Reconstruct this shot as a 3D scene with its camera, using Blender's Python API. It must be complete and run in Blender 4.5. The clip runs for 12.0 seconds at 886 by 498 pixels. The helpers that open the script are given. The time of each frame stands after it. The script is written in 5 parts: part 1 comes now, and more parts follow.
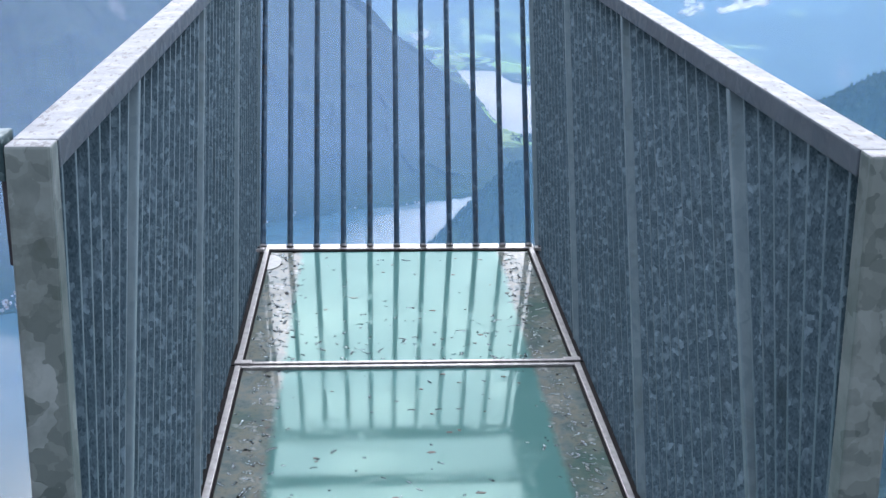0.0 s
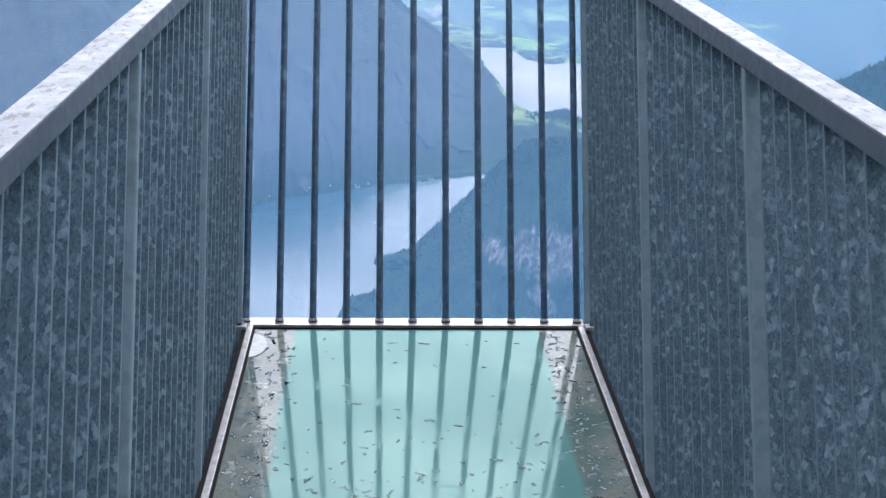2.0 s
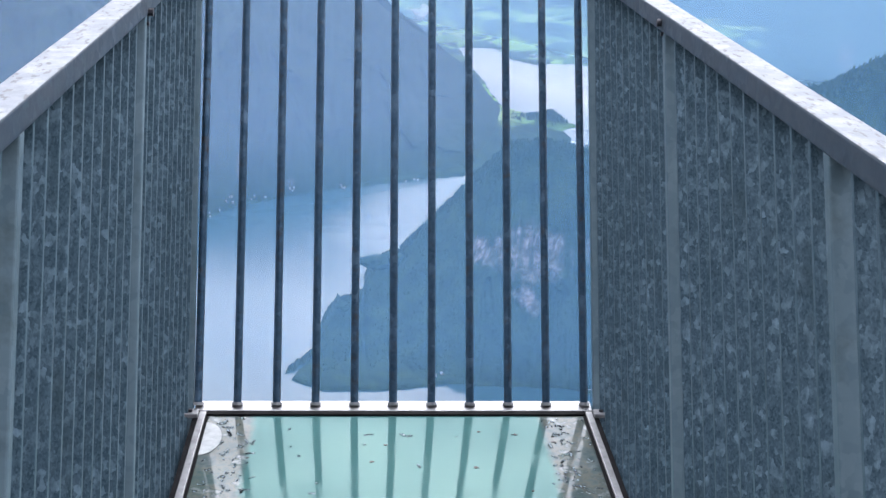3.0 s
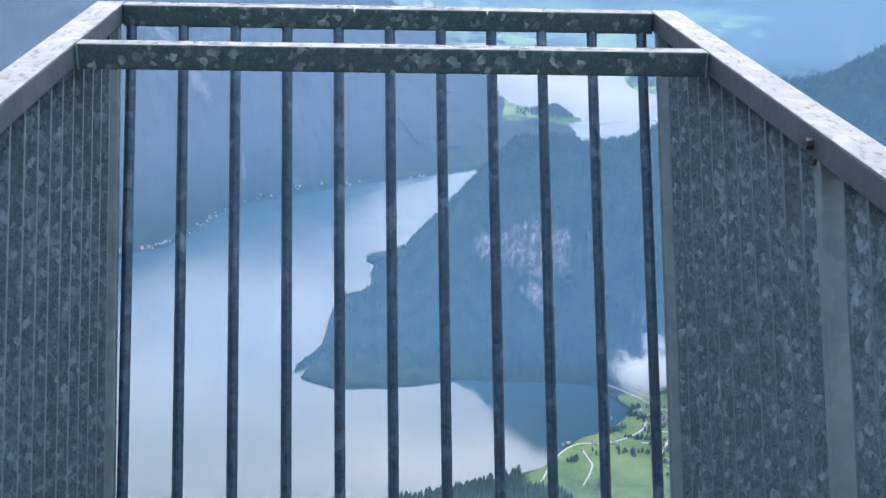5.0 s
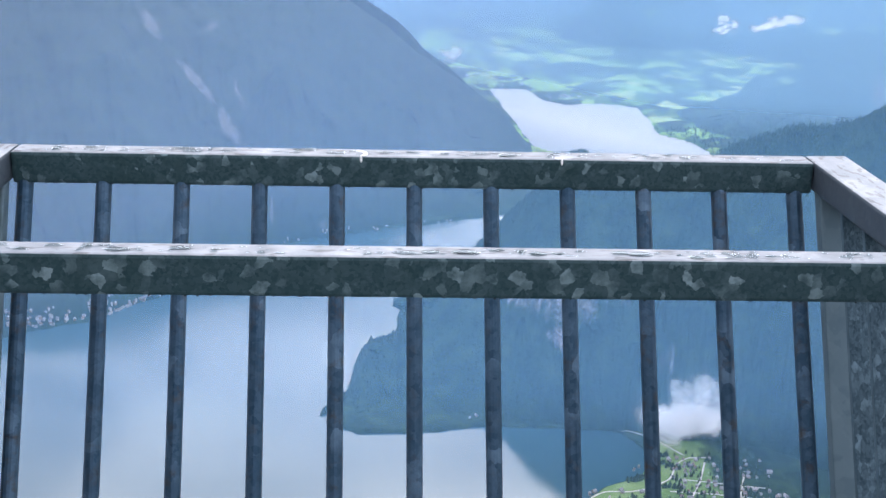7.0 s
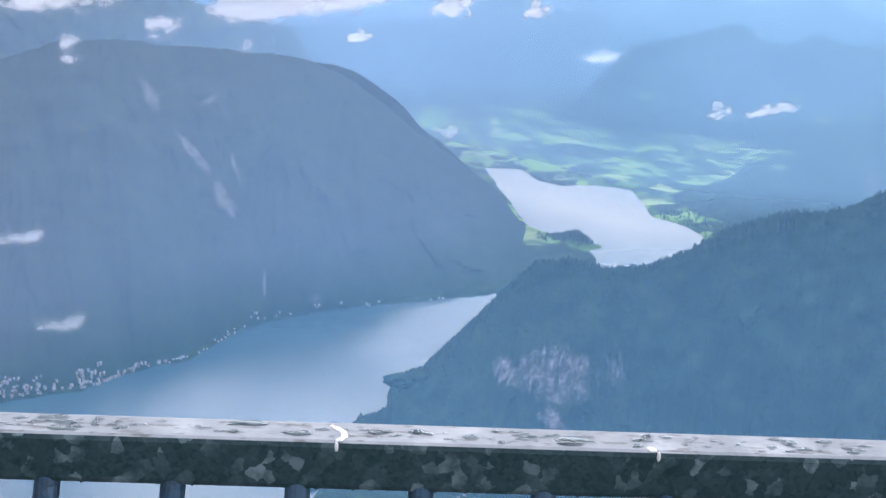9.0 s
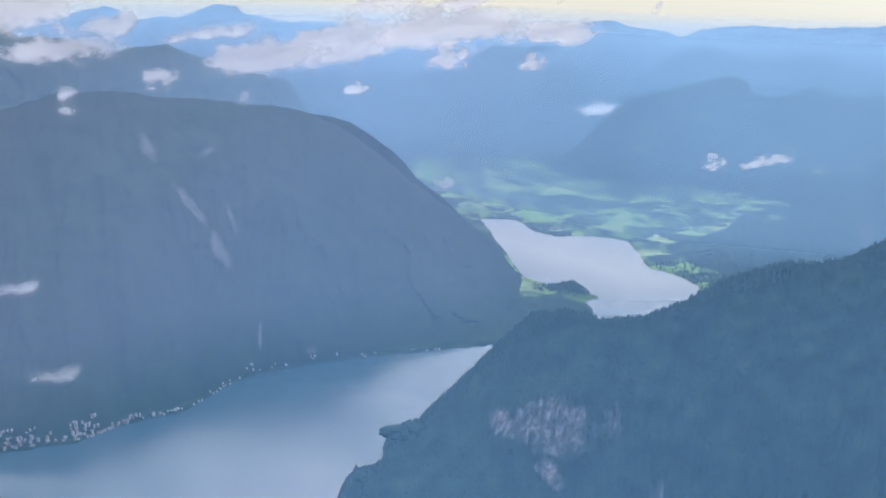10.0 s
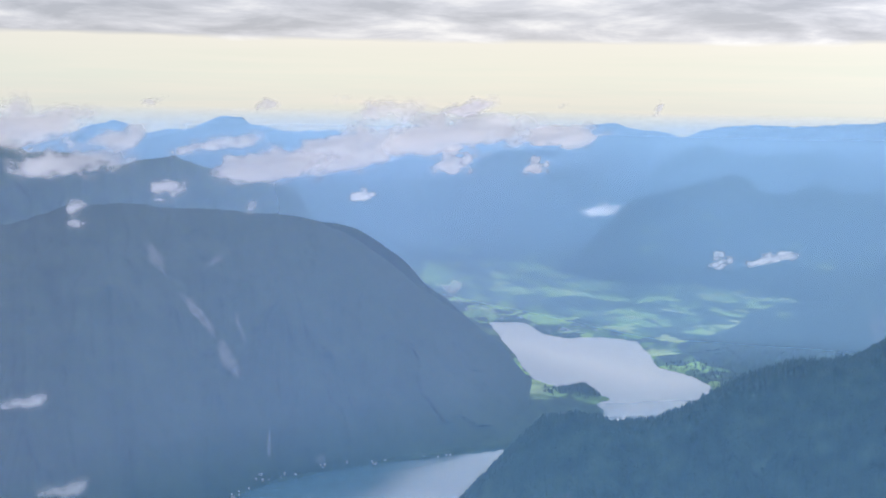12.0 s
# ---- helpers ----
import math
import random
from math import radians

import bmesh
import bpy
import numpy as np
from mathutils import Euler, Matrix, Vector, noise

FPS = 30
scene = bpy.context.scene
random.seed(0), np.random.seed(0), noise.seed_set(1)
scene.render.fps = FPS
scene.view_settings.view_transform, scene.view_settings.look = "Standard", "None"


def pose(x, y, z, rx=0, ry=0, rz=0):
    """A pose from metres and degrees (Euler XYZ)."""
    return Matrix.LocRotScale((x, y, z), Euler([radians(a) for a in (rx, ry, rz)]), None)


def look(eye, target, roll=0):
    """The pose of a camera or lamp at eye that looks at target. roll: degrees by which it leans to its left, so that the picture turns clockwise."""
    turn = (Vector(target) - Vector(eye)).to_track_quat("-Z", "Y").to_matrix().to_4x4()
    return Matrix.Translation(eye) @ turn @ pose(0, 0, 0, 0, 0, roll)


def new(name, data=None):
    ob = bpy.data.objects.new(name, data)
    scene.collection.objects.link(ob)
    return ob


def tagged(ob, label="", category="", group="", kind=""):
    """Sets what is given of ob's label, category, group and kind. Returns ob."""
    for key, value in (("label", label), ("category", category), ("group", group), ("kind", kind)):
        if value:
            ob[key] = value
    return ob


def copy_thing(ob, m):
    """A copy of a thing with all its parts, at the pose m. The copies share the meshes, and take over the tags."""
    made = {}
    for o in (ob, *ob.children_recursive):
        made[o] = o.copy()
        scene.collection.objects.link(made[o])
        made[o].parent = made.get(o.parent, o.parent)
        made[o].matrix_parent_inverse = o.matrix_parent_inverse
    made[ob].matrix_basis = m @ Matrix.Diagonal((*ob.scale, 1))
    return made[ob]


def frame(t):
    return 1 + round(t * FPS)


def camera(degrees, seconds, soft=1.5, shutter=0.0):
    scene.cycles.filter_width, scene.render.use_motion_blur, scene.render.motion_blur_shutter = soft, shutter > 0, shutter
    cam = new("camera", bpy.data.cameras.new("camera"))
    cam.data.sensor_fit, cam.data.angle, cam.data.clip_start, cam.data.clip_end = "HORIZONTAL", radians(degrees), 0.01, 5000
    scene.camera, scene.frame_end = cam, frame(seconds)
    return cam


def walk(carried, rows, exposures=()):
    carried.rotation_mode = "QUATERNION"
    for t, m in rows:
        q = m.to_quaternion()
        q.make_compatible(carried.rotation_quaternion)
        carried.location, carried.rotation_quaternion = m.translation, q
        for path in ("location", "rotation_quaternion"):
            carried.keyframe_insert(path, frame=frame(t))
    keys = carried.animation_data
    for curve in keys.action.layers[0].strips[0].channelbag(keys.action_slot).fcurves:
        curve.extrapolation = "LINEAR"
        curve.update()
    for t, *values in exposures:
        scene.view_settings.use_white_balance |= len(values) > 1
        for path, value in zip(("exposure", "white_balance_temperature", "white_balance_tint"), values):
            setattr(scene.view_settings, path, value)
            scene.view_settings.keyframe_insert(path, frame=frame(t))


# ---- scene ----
cam = camera(40.6, 12.0)
PATH = [
    (0, (-0.104, -4.493, 1.512), (0.017, -2.603, 0.871), 0.9),
    (0.5, (-0.093, -4.262, 1.515), (0.010, -2.376, 0.857), 0.8),
    (1, (-0.113, -4.007, 1.507), (-0.025, -2.124, 0.838), 0.6),
    (1.5, (-0.129, -3.748, 1.522), (-0.045, -1.870, 0.841), 0.9),
    (2, (-0.095, -3.489, 1.506), (0.005, -1.610, 0.828), 1.4),
    (2.5, (-0.061, -3.213, 1.509), (0.057, -1.337, 0.826), 1.5),
    (3, (-0.070, -2.920, 1.509), (0.054, -1.042, 0.832), 1.8),
    (3.2, (-0.068, -2.817, 1.514), (0.058, -0.940, 0.834), 1.8),
    (4.8, (-0.039, -1.983, 1.524), (0.081, -0.106, 0.843), 0.8),
    (5, (-0.033, -1.900, 1.519), (0.080, -0.024, 0.835), 0.8),
    (5.5, (0.000, -1.657, 1.495), (0.108, 0.220, 0.814), 0.9),
    (6, (0.010, -1.435, 1.505), (0.103, 0.447, 0.835), 0.6),
    (6.5, (-0.017, -1.202, 1.511), (0.061, 0.690, 0.865), 0.6),
    (6.7, (-0.017, -1.122, 1.515), (0.055, 0.774, 0.882), 0.6),
    (8.3, (-0.025, -0.553, 1.535), (0.043, 1.373, 0.999), 1.1),
    (8.5, (-0.039, -0.494, 1.538), (0.033, 1.435, 1.015), 1.4),
    (9, (-0.027, -0.363, 1.547), (0.052, 1.575, 1.057), 2.1),
    (9.5, (-0.022, -0.250, 1.600), (0.059, 1.698, 1.152), 2.1),
    (10, (-0.018, -0.190, 1.625), (0.065, 1.766, 1.218), 2.1),
    (10.5, (-0.015, -0.160, 1.635), (0.069, 1.805, 1.270), 1.8),
    (11, (-0.012, -0.140, 1.640), (0.072, 1.831, 1.315), 1.6),
    (11.5, (-0.008, -0.130, 1.643), (0.069, 1.848, 1.361), 1.5),
    (12, (-0.005, -0.120, 1.645), (0.062, 1.865, 1.409), 0.8),
]
EXPOSURES = [(0, 0.60), (2.5, 0.57), (6.7, 0.54), (8.3, 0.40), (9, 0.35), (9.5, 0.03), (12, -0.05)]
walk(cam, [(t, look(eye, target, roll)) for t, eye, target, roll in PATH], EXPOSURES)

# ---- world, sun, sky ----
SUN_AZ, SUN_EL = 6.0, 40.0   # degrees; azimuth from +y towards +x
sun_dir = Vector((math.sin(radians(SUN_AZ)) * math.cos(radians(SUN_EL)), math.cos(radians(SUN_AZ)) * math.cos(radians(SUN_EL)), math.sin(radians(SUN_EL))))


def nd(tree, kind, loc=None, **values):
    n = tree.nodes.new(kind)
    for k, v in values.items():
        n.inputs[k.replace("_", " ")].default_value = v
    return n


def ramp(tree, fac, stops, mode="LINEAR"):
    n = tree.nodes.new("ShaderNodeValToRGB")
    n.color_ramp.interpolation = mode
    els = n.color_ramp.elements
    while len(els) < len(stops):
        els.new(0.5)
    for e, (p, c) in zip(els, stops):
        e.position = p
        e.color = (*c, 1) if len(c) == 3 else c
    tree.links.new(fac, n.inputs["Fac"])
    return n.outputs["Color"]


def mathn(tree, op, a, b=None, c=None, clamp=False):
    n = tree.nodes.new("ShaderNodeMath")
    n.operation, n.use_clamp = op, clamp
    for i, v in enumerate((a, b, c)):
        if v is None:
            continue
        if isinstance(v, (int, float)):
            n.inputs[i].default_value = v
        else:
            tree.links.new(v, n.inputs[i])
    return n.outputs[0]


def mixc(tree, fac, a, b, mode="MIX"):
    n = tree.nodes.new("ShaderNodeMix")
    n.data_type, n.blend_type = "RGBA", mode
    for sock, v in ((n.inputs[0], fac), (n.inputs[6], a), (n.inputs[7], b)):
        if isinstance(v, (int, float)):
            sock.default_value = v
        elif isinstance(v, tuple):
            sock.default_value = (*v, 1)
        else:
            tree.links.new(v, sock)
    return n.outputs[2]


def coords(tree, scale=(1, 1, 1), space="Object"):
    tc = tree.nodes.new("ShaderNodeTexCoord")
    mp = tree.nodes.new("ShaderNodeMapping")
    mp.inputs["Scale"].default_value = scale
    tree.links.new(tc.outputs[space], mp.inputs["Vector"])
    return mp.outputs["Vector"]


def noisen(tree, vec, scale, detail=4.0, rough=0.55, dist=0.0):
    n = tree.nodes.new("ShaderNodeTexNoise")
    n.inputs["Scale"].default_value, n.inputs["Detail"].default_value = scale, detail
    n.inputs["Roughness"].default_value, n.inputs["Distortion"].default_value = rough, dist
    tree.links.new(vec, n.inputs["Vector"])
    return n.outputs["Fac"]


def build_world():
    world = bpy.data.worlds.new("sky")
    scene.world = world
    world.use_nodes = True
    t = world.node_tree
    t.nodes.clear()
    sky = t.nodes.new("ShaderNodeTexSky")
    sky.sky_type, sky.sun_disc = "NISHITA", False
    sky.sun_elevation, sky.sun_rotation = radians(SUN_EL), radians(SUN_AZ)
    tc = t.nodes.new("ShaderNodeTexCoord")
    sep = t.nodes.new("ShaderNodeSeparateXYZ")
    t.links.new(tc.outputs["Generated"], sep.inputs[0])
    z = sep.outputs["Z"]
    # clear strip over the horizon
    clear = ramp(t, mathn(t, "MULTIPLY_ADD", z, 5.0, 0.1), [(0.0, (0.57, 0.63, 0.64)), (0.22, (0.605, 0.66, 0.635)), (0.30, (0.64, 0.66, 0.62)), (0.36, (0.69, 0.67, 0.63))])
    # layered cloud deck, flattened in height
    mp = t.nodes.new("ShaderNodeMapping")
    mp.inputs["Scale"].default_value = (2.0, 2.0, 10.0)
    t.links.new(tc.outputs["Generated"], mp.inputs["Vector"])
    n1 = noisen(t, mp.outputs["Vector"], 4.4, 6, 0.56, 0.3)
    deck = ramp(t, n1, [(0.38, (0.33, 0.345, 0.43)), (0.51, (0.50, 0.51, 0.60)), (0.64, (0.76, 0.755, 0.80))])
    edge = mathn(t, "ADD", z, mathn(t, "MULTIPLY", mathn(t, "SUBTRACT", n1, 0.5), 0.012))
    fac = mathn(t, "MULTIPLY_ADD", edge, 260.0, -13.5, clamp=True)
    streak = t.nodes.new("ShaderNodeMapping")
    streak.inputs["Scale"].default_value = (2.5, 2.5, 60.0)
    t.links.new(tc.outputs["Generated"], streak.inputs["Vector"])
    veil = mathn(t, "MULTIPLY_ADD", noisen(t, streak.outputs["Vector"], 2.0, 5, 0.6), 1.6, -0.62, clamp=True)
    clear = mixc(t, veil, clear, (0.71, 0.685, 0.655))
    col = mixc(t, fac, clear, deck)
    # glow of the sun behind the deck
    dot = t.nodes.new("ShaderNodeVectorMath")
    dot.operation = "DOT_PRODUCT"
    t.links.new(tc.outputs["Generated"], dot.inputs[0])
    dot.inputs[1].default_value = sun_dir
    glow = mathn(t, "POWER", mathn(t, "MAXIMUM", dot.outputs["Value"], 0.0), 3.5)
    high = mathn(t, "MULTIPLY_ADD", z, 16.0, -1.4, clamp=True)
    gain = mathn(t, "MULTIPLY_ADD", high, mathn(t, "MULTIPLY_ADD", glow, SKY_GLOW, 0.55), 1.0)
    # brightness added low over the horizon on the sun's side, for the lake's reflections
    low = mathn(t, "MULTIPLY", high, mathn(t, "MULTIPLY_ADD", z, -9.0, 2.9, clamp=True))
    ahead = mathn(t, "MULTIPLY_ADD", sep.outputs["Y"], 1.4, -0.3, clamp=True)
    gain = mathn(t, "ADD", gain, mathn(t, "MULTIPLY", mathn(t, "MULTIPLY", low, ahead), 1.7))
    # fill brightness added to the eastern sky to lift the left railing
    flank = t.nodes.new("ShaderNodeVectorMath")
    flank.operation = "DOT_PRODUCT"
    t.links.new(tc.outputs["Generated"], flank.inputs[0])
    flank.inputs[1].default_value = Vector((0.94, -0.12, 0.32)).normalized()
    fill_lobe = mathn(t, "POWER", mathn(t, "MAXIMUM", flank.outputs["Value"], 0.0), 1.6)
    gain = mathn(t, "ADD", gain, mathn(t, "MULTIPLY", fill_lobe, 1.3))
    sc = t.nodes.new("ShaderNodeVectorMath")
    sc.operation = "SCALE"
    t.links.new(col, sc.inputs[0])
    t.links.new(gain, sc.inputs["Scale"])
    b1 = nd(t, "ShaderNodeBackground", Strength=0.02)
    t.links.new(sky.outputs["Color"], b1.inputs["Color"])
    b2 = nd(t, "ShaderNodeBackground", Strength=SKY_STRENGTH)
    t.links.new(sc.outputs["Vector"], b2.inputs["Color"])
    add = t.nodes.new("ShaderNodeAddShader")
    t.links.new(b1.outputs[0], add.inputs[0])
    t.links.new(b2.outputs[0], add.inputs[1])
    out = t.nodes.new("ShaderNodeOutputWorld")
    t.links.new(add.outputs[0], out.inputs["Surface"])


SKY_STRENGTH, SKY_GLOW = 1.0, 5.2
build_world()
sun = new("sun", bpy.data.lights.new("sun", "SUN"))
sun.data.energy, sun.data.angle, sun.data.color = 0.7, radians(45), (1.0, 0.95, 0.88)
sun.matrix_world = look(sun_dir * 50, (0, 0, 0))

# ---- materials ----


def material(name):
    m = bpy.data.materials.new(name)
    m.use_nodes = True
    t = m.node_tree
    t.nodes.clear()
    out = t.nodes.new("ShaderNodeOutputMaterial")
    return m, t, out


def principled(t, out, **values):
    b = t.nodes.new("ShaderNodeBsdfPrincipled")
    for k, v in values.items():
        b.inputs[k.replace("_", " ")].default_value = v
    t.links.new(b.outputs[0], out.inputs["Surface"])
    return b


def bumpn(t, height, strength, dist, bsdf):
    b = t.nodes.new("ShaderNodeBump")
    b.inputs["Strength"].default_value, b.inputs["Distance"].default_value = strength, dist
    t.links.new(height, b.inputs["Height"])
    t.links.new(b.outputs[0], bsdf.inputs["Normal"])


def galvanised(name, dark, light, size, patch=0.5, sparse=3.0, metallic=0.55, rough=0.5, grime=(0.10, 0.13, 0.10), pale=0.5, grime_scale=9, stretch=1.0):
    """Hot-dip galvanised steel: crystalline spangle, pale bloom patches, greenish grime."""
    m, t, out = material(name)
    b = principled(t, out, Metallic=metallic, Roughness=rough)
    b.inputs["Specular IOR Level"].default_value = 0.22
    info = t.nodes.new("ShaderNodeObjectInfo")
    shift = t.nodes.new("ShaderNodeVectorMath")
    shift.operation = "MULTIPLY_ADD"
    tc = t.nodes.new("ShaderNodeTexCoord")
    comb = t.nodes.new("ShaderNodeCombineXYZ")
    for i in range(3):
        t.links.new(mathn(t, "MULTIPLY", info.outputs["Random"], 7.0 + 4 * i), comb.inputs[i])
    t.links.new(tc.outputs["Object"], shift.inputs[0])
    shift.inputs[1].default_value = (1, 1, stretch)
    t.links.new(comb.outputs[0], shift.inputs[2])
    v = shift.outputs[0]
    warp = t.nodes.new("ShaderNodeVectorMath")
    warp.operation = "MULTIPLY_ADD"
    nz = t.nodes.new("ShaderNodeTexNoise")
    nz.inputs["Scale"].default_value = 1.2 / size
    t.links.new(v, nz.inputs["Vector"])
    t.links.new(nz.outputs["Color"], warp.inputs[0])
    warp.inputs[1].default_value = (size, size, size)
    t.links.new(v, warp.inputs[2])
    vor = t.nodes.new("ShaderNodeTexVoronoi")
    vor.inputs["Scale"].default_value = 0.5 / size
    t.links.new(warp.outputs[0], vor.inputs["Vector"])
    vor2 = t.nodes.new("ShaderNodeTexVoronoi")
    vor2.inputs["Scale"].default_value = 1.6 / size
    t.links.new(warp.outputs[0], vor2.inputs["Vector"])
    sp = t.nodes.new("ShaderNodeSeparateColor")
    t.links.new(vor.outputs["Color"], sp.inputs[0])
    sp2 = t.nodes.new("ShaderNodeSeparateColor")
    t.links.new(vor2.outputs["Color"], sp2.inputs[0])
    g = mathn(t, "POWER", sp.outputs["Red"], sparse)
    g2 = sp2.outputs["Green"]
    mid = tuple(a + (c - a) * pale for a, c in zip(dark, light))
    base = mixc(t, mathn(t, "MULTIPLY", g2, 0.7), dark, mid)
    big = noisen(t, v, 0.25 / size, 5, 0.6)
    base = mixc(t, mathn(t, "MULTIPLY", g, mathn(t, "MULTIPLY", mathn(t, "MULTIPLY_ADD", big, 4.0, -1.5, clamp=True), patch)), base, light)
    fine = noisen(t, v, 60, 6, 0.65)
    gr = mathn(t, "MULTIPLY_ADD", noisen(t, v, grime_scale, 6, 0.7), 5.0, -2.6, clamp=True)
    base = mixc(t, mathn(t, "MULTIPLY", gr, mathn(t, "MULTIPLY_ADD", info.outputs["Random"], 0.6, 0.3)), base, grime)
    t.links.new(base, b.inputs["Base Color"])
    t.links.new(mathn(t, "ADD", mathn(t, "MULTIPLY", g2, 0.18), mathn(t, "MULTIPLY_ADD", fine, 0.25, rough - 0.2)), b.inputs["Roughness"])
    bumpn(t, fine, 0.25, 0.0015, b)
    return m


GALV = galvanised("galvanised_steel", (0.09, 0.125, 0.155), (0.25, 0.31, 0.36), 0.022)
GALV_POST = galvanised("dull_pale_zinc", (0.095, 0.145, 0.172), (0.19, 0.255, 0.285), 0.03, patch=0.4, grime=(0.07, 0.10, 0.105), metallic=0.3)
GALV_FIN = galvanised("galvanised_flat_bar", (0.025, 0.053, 0.072), (0.20, 0.29, 0.35), 0.0044, patch=0.75, sparse=2.4, metallic=0.3, stretch=0.55, pale=0.40, grime=(0.030, 0.052, 0.062))
# paler copy for the inner bar edges: the sky light they catch, as colour
GALV_LIT_EDGE = galvanised("lit_bar_edge", (0.055, 0.095, 0.118), (0.15, 0.215, 0.25), 0.012, patch=0.4, metallic=0.3, grime=(0.03, 0.05, 0.06))
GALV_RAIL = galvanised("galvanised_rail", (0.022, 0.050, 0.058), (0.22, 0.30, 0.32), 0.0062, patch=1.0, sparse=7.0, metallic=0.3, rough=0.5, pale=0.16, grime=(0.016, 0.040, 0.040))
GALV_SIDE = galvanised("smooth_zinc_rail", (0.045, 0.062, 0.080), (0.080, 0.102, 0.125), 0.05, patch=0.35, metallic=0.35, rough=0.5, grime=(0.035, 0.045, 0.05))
GALV_PLATE = galvanised("stained_zinc_plate", (0.060, 0.082, 0.080), (0.22, 0.265, 0.27), 0.035, patch=0.8, metallic=0.3, grime=(0.05, 0.065, 0.055))
GALV_BAR = galvanised("galvanised_round_bar", (0.018, 0.046, 0.078), (0.11, 0.175, 0.245), 0.012, patch=0.8, grime=(0.055, 0.040, 0.026), pale=0.35, grime_scale=38, rough=0.42)


def wet_lit_top(along):
    """Wet, weathered zinc with drops and brown run marks; the sky light on top is put into its pale colour."""
    m, t, out = material("wet_weathered_lit_zinc_" + "xy"[along])
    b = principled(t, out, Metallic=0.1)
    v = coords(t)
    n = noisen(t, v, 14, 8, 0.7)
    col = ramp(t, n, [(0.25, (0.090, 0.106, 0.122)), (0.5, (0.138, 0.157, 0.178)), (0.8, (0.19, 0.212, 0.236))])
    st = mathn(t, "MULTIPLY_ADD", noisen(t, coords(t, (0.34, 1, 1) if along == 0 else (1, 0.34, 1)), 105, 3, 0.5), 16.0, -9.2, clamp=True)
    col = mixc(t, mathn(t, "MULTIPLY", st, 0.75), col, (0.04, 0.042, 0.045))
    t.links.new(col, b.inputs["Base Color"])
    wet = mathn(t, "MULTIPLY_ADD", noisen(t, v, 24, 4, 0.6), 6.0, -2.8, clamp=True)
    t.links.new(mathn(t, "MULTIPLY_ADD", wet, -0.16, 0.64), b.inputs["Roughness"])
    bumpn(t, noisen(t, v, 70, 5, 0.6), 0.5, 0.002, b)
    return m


WET_LIT_TOP, WET_LIT_TOP_X = wet_lit_top(1), wet_lit_top(0)


def plain_metal(name, colour, rough, metallic=0.7):
    m, t, out = material(name)
    b = principled(t, out, Metallic=metallic, Roughness=rough)
    v = coords(t)
    n = noisen(t, v, 35, 6, 0.65)
    dark = tuple(c * 0.55 for c in colour)
    t.links.new(mixc(t, mathn(t, "MULTIPLY_ADD", n, 3.0, -1.0, clamp=True), dark, colour), b.inputs["Base Color"])
    bumpn(t, n, 0.2, 0.001, b)
    return m


FRAME_STEEL = plain_metal("stainless_frame_steel", (0.36, 0.365, 0.37), 0.4)
DARK_STEEL = plain_metal("dark_bolt_steel", (0.06, 0.06, 0.07), 0.5)


def rubber_mat():
    m, t, out = material("black_rubber_seal")
    b = principled(t, out, Roughness=0.85)
    t.links.new(ramp(t, noisen(t, coords(t), 40), [(0.3, (0.003, 0.003, 0.004)), (0.8, (0.010, 0.010, 0.011))]), b.inputs["Base Color"])
    b.inputs["Specular IOR Level"].default_value = 0.12
    return m


RUBBER = rubber_mat()


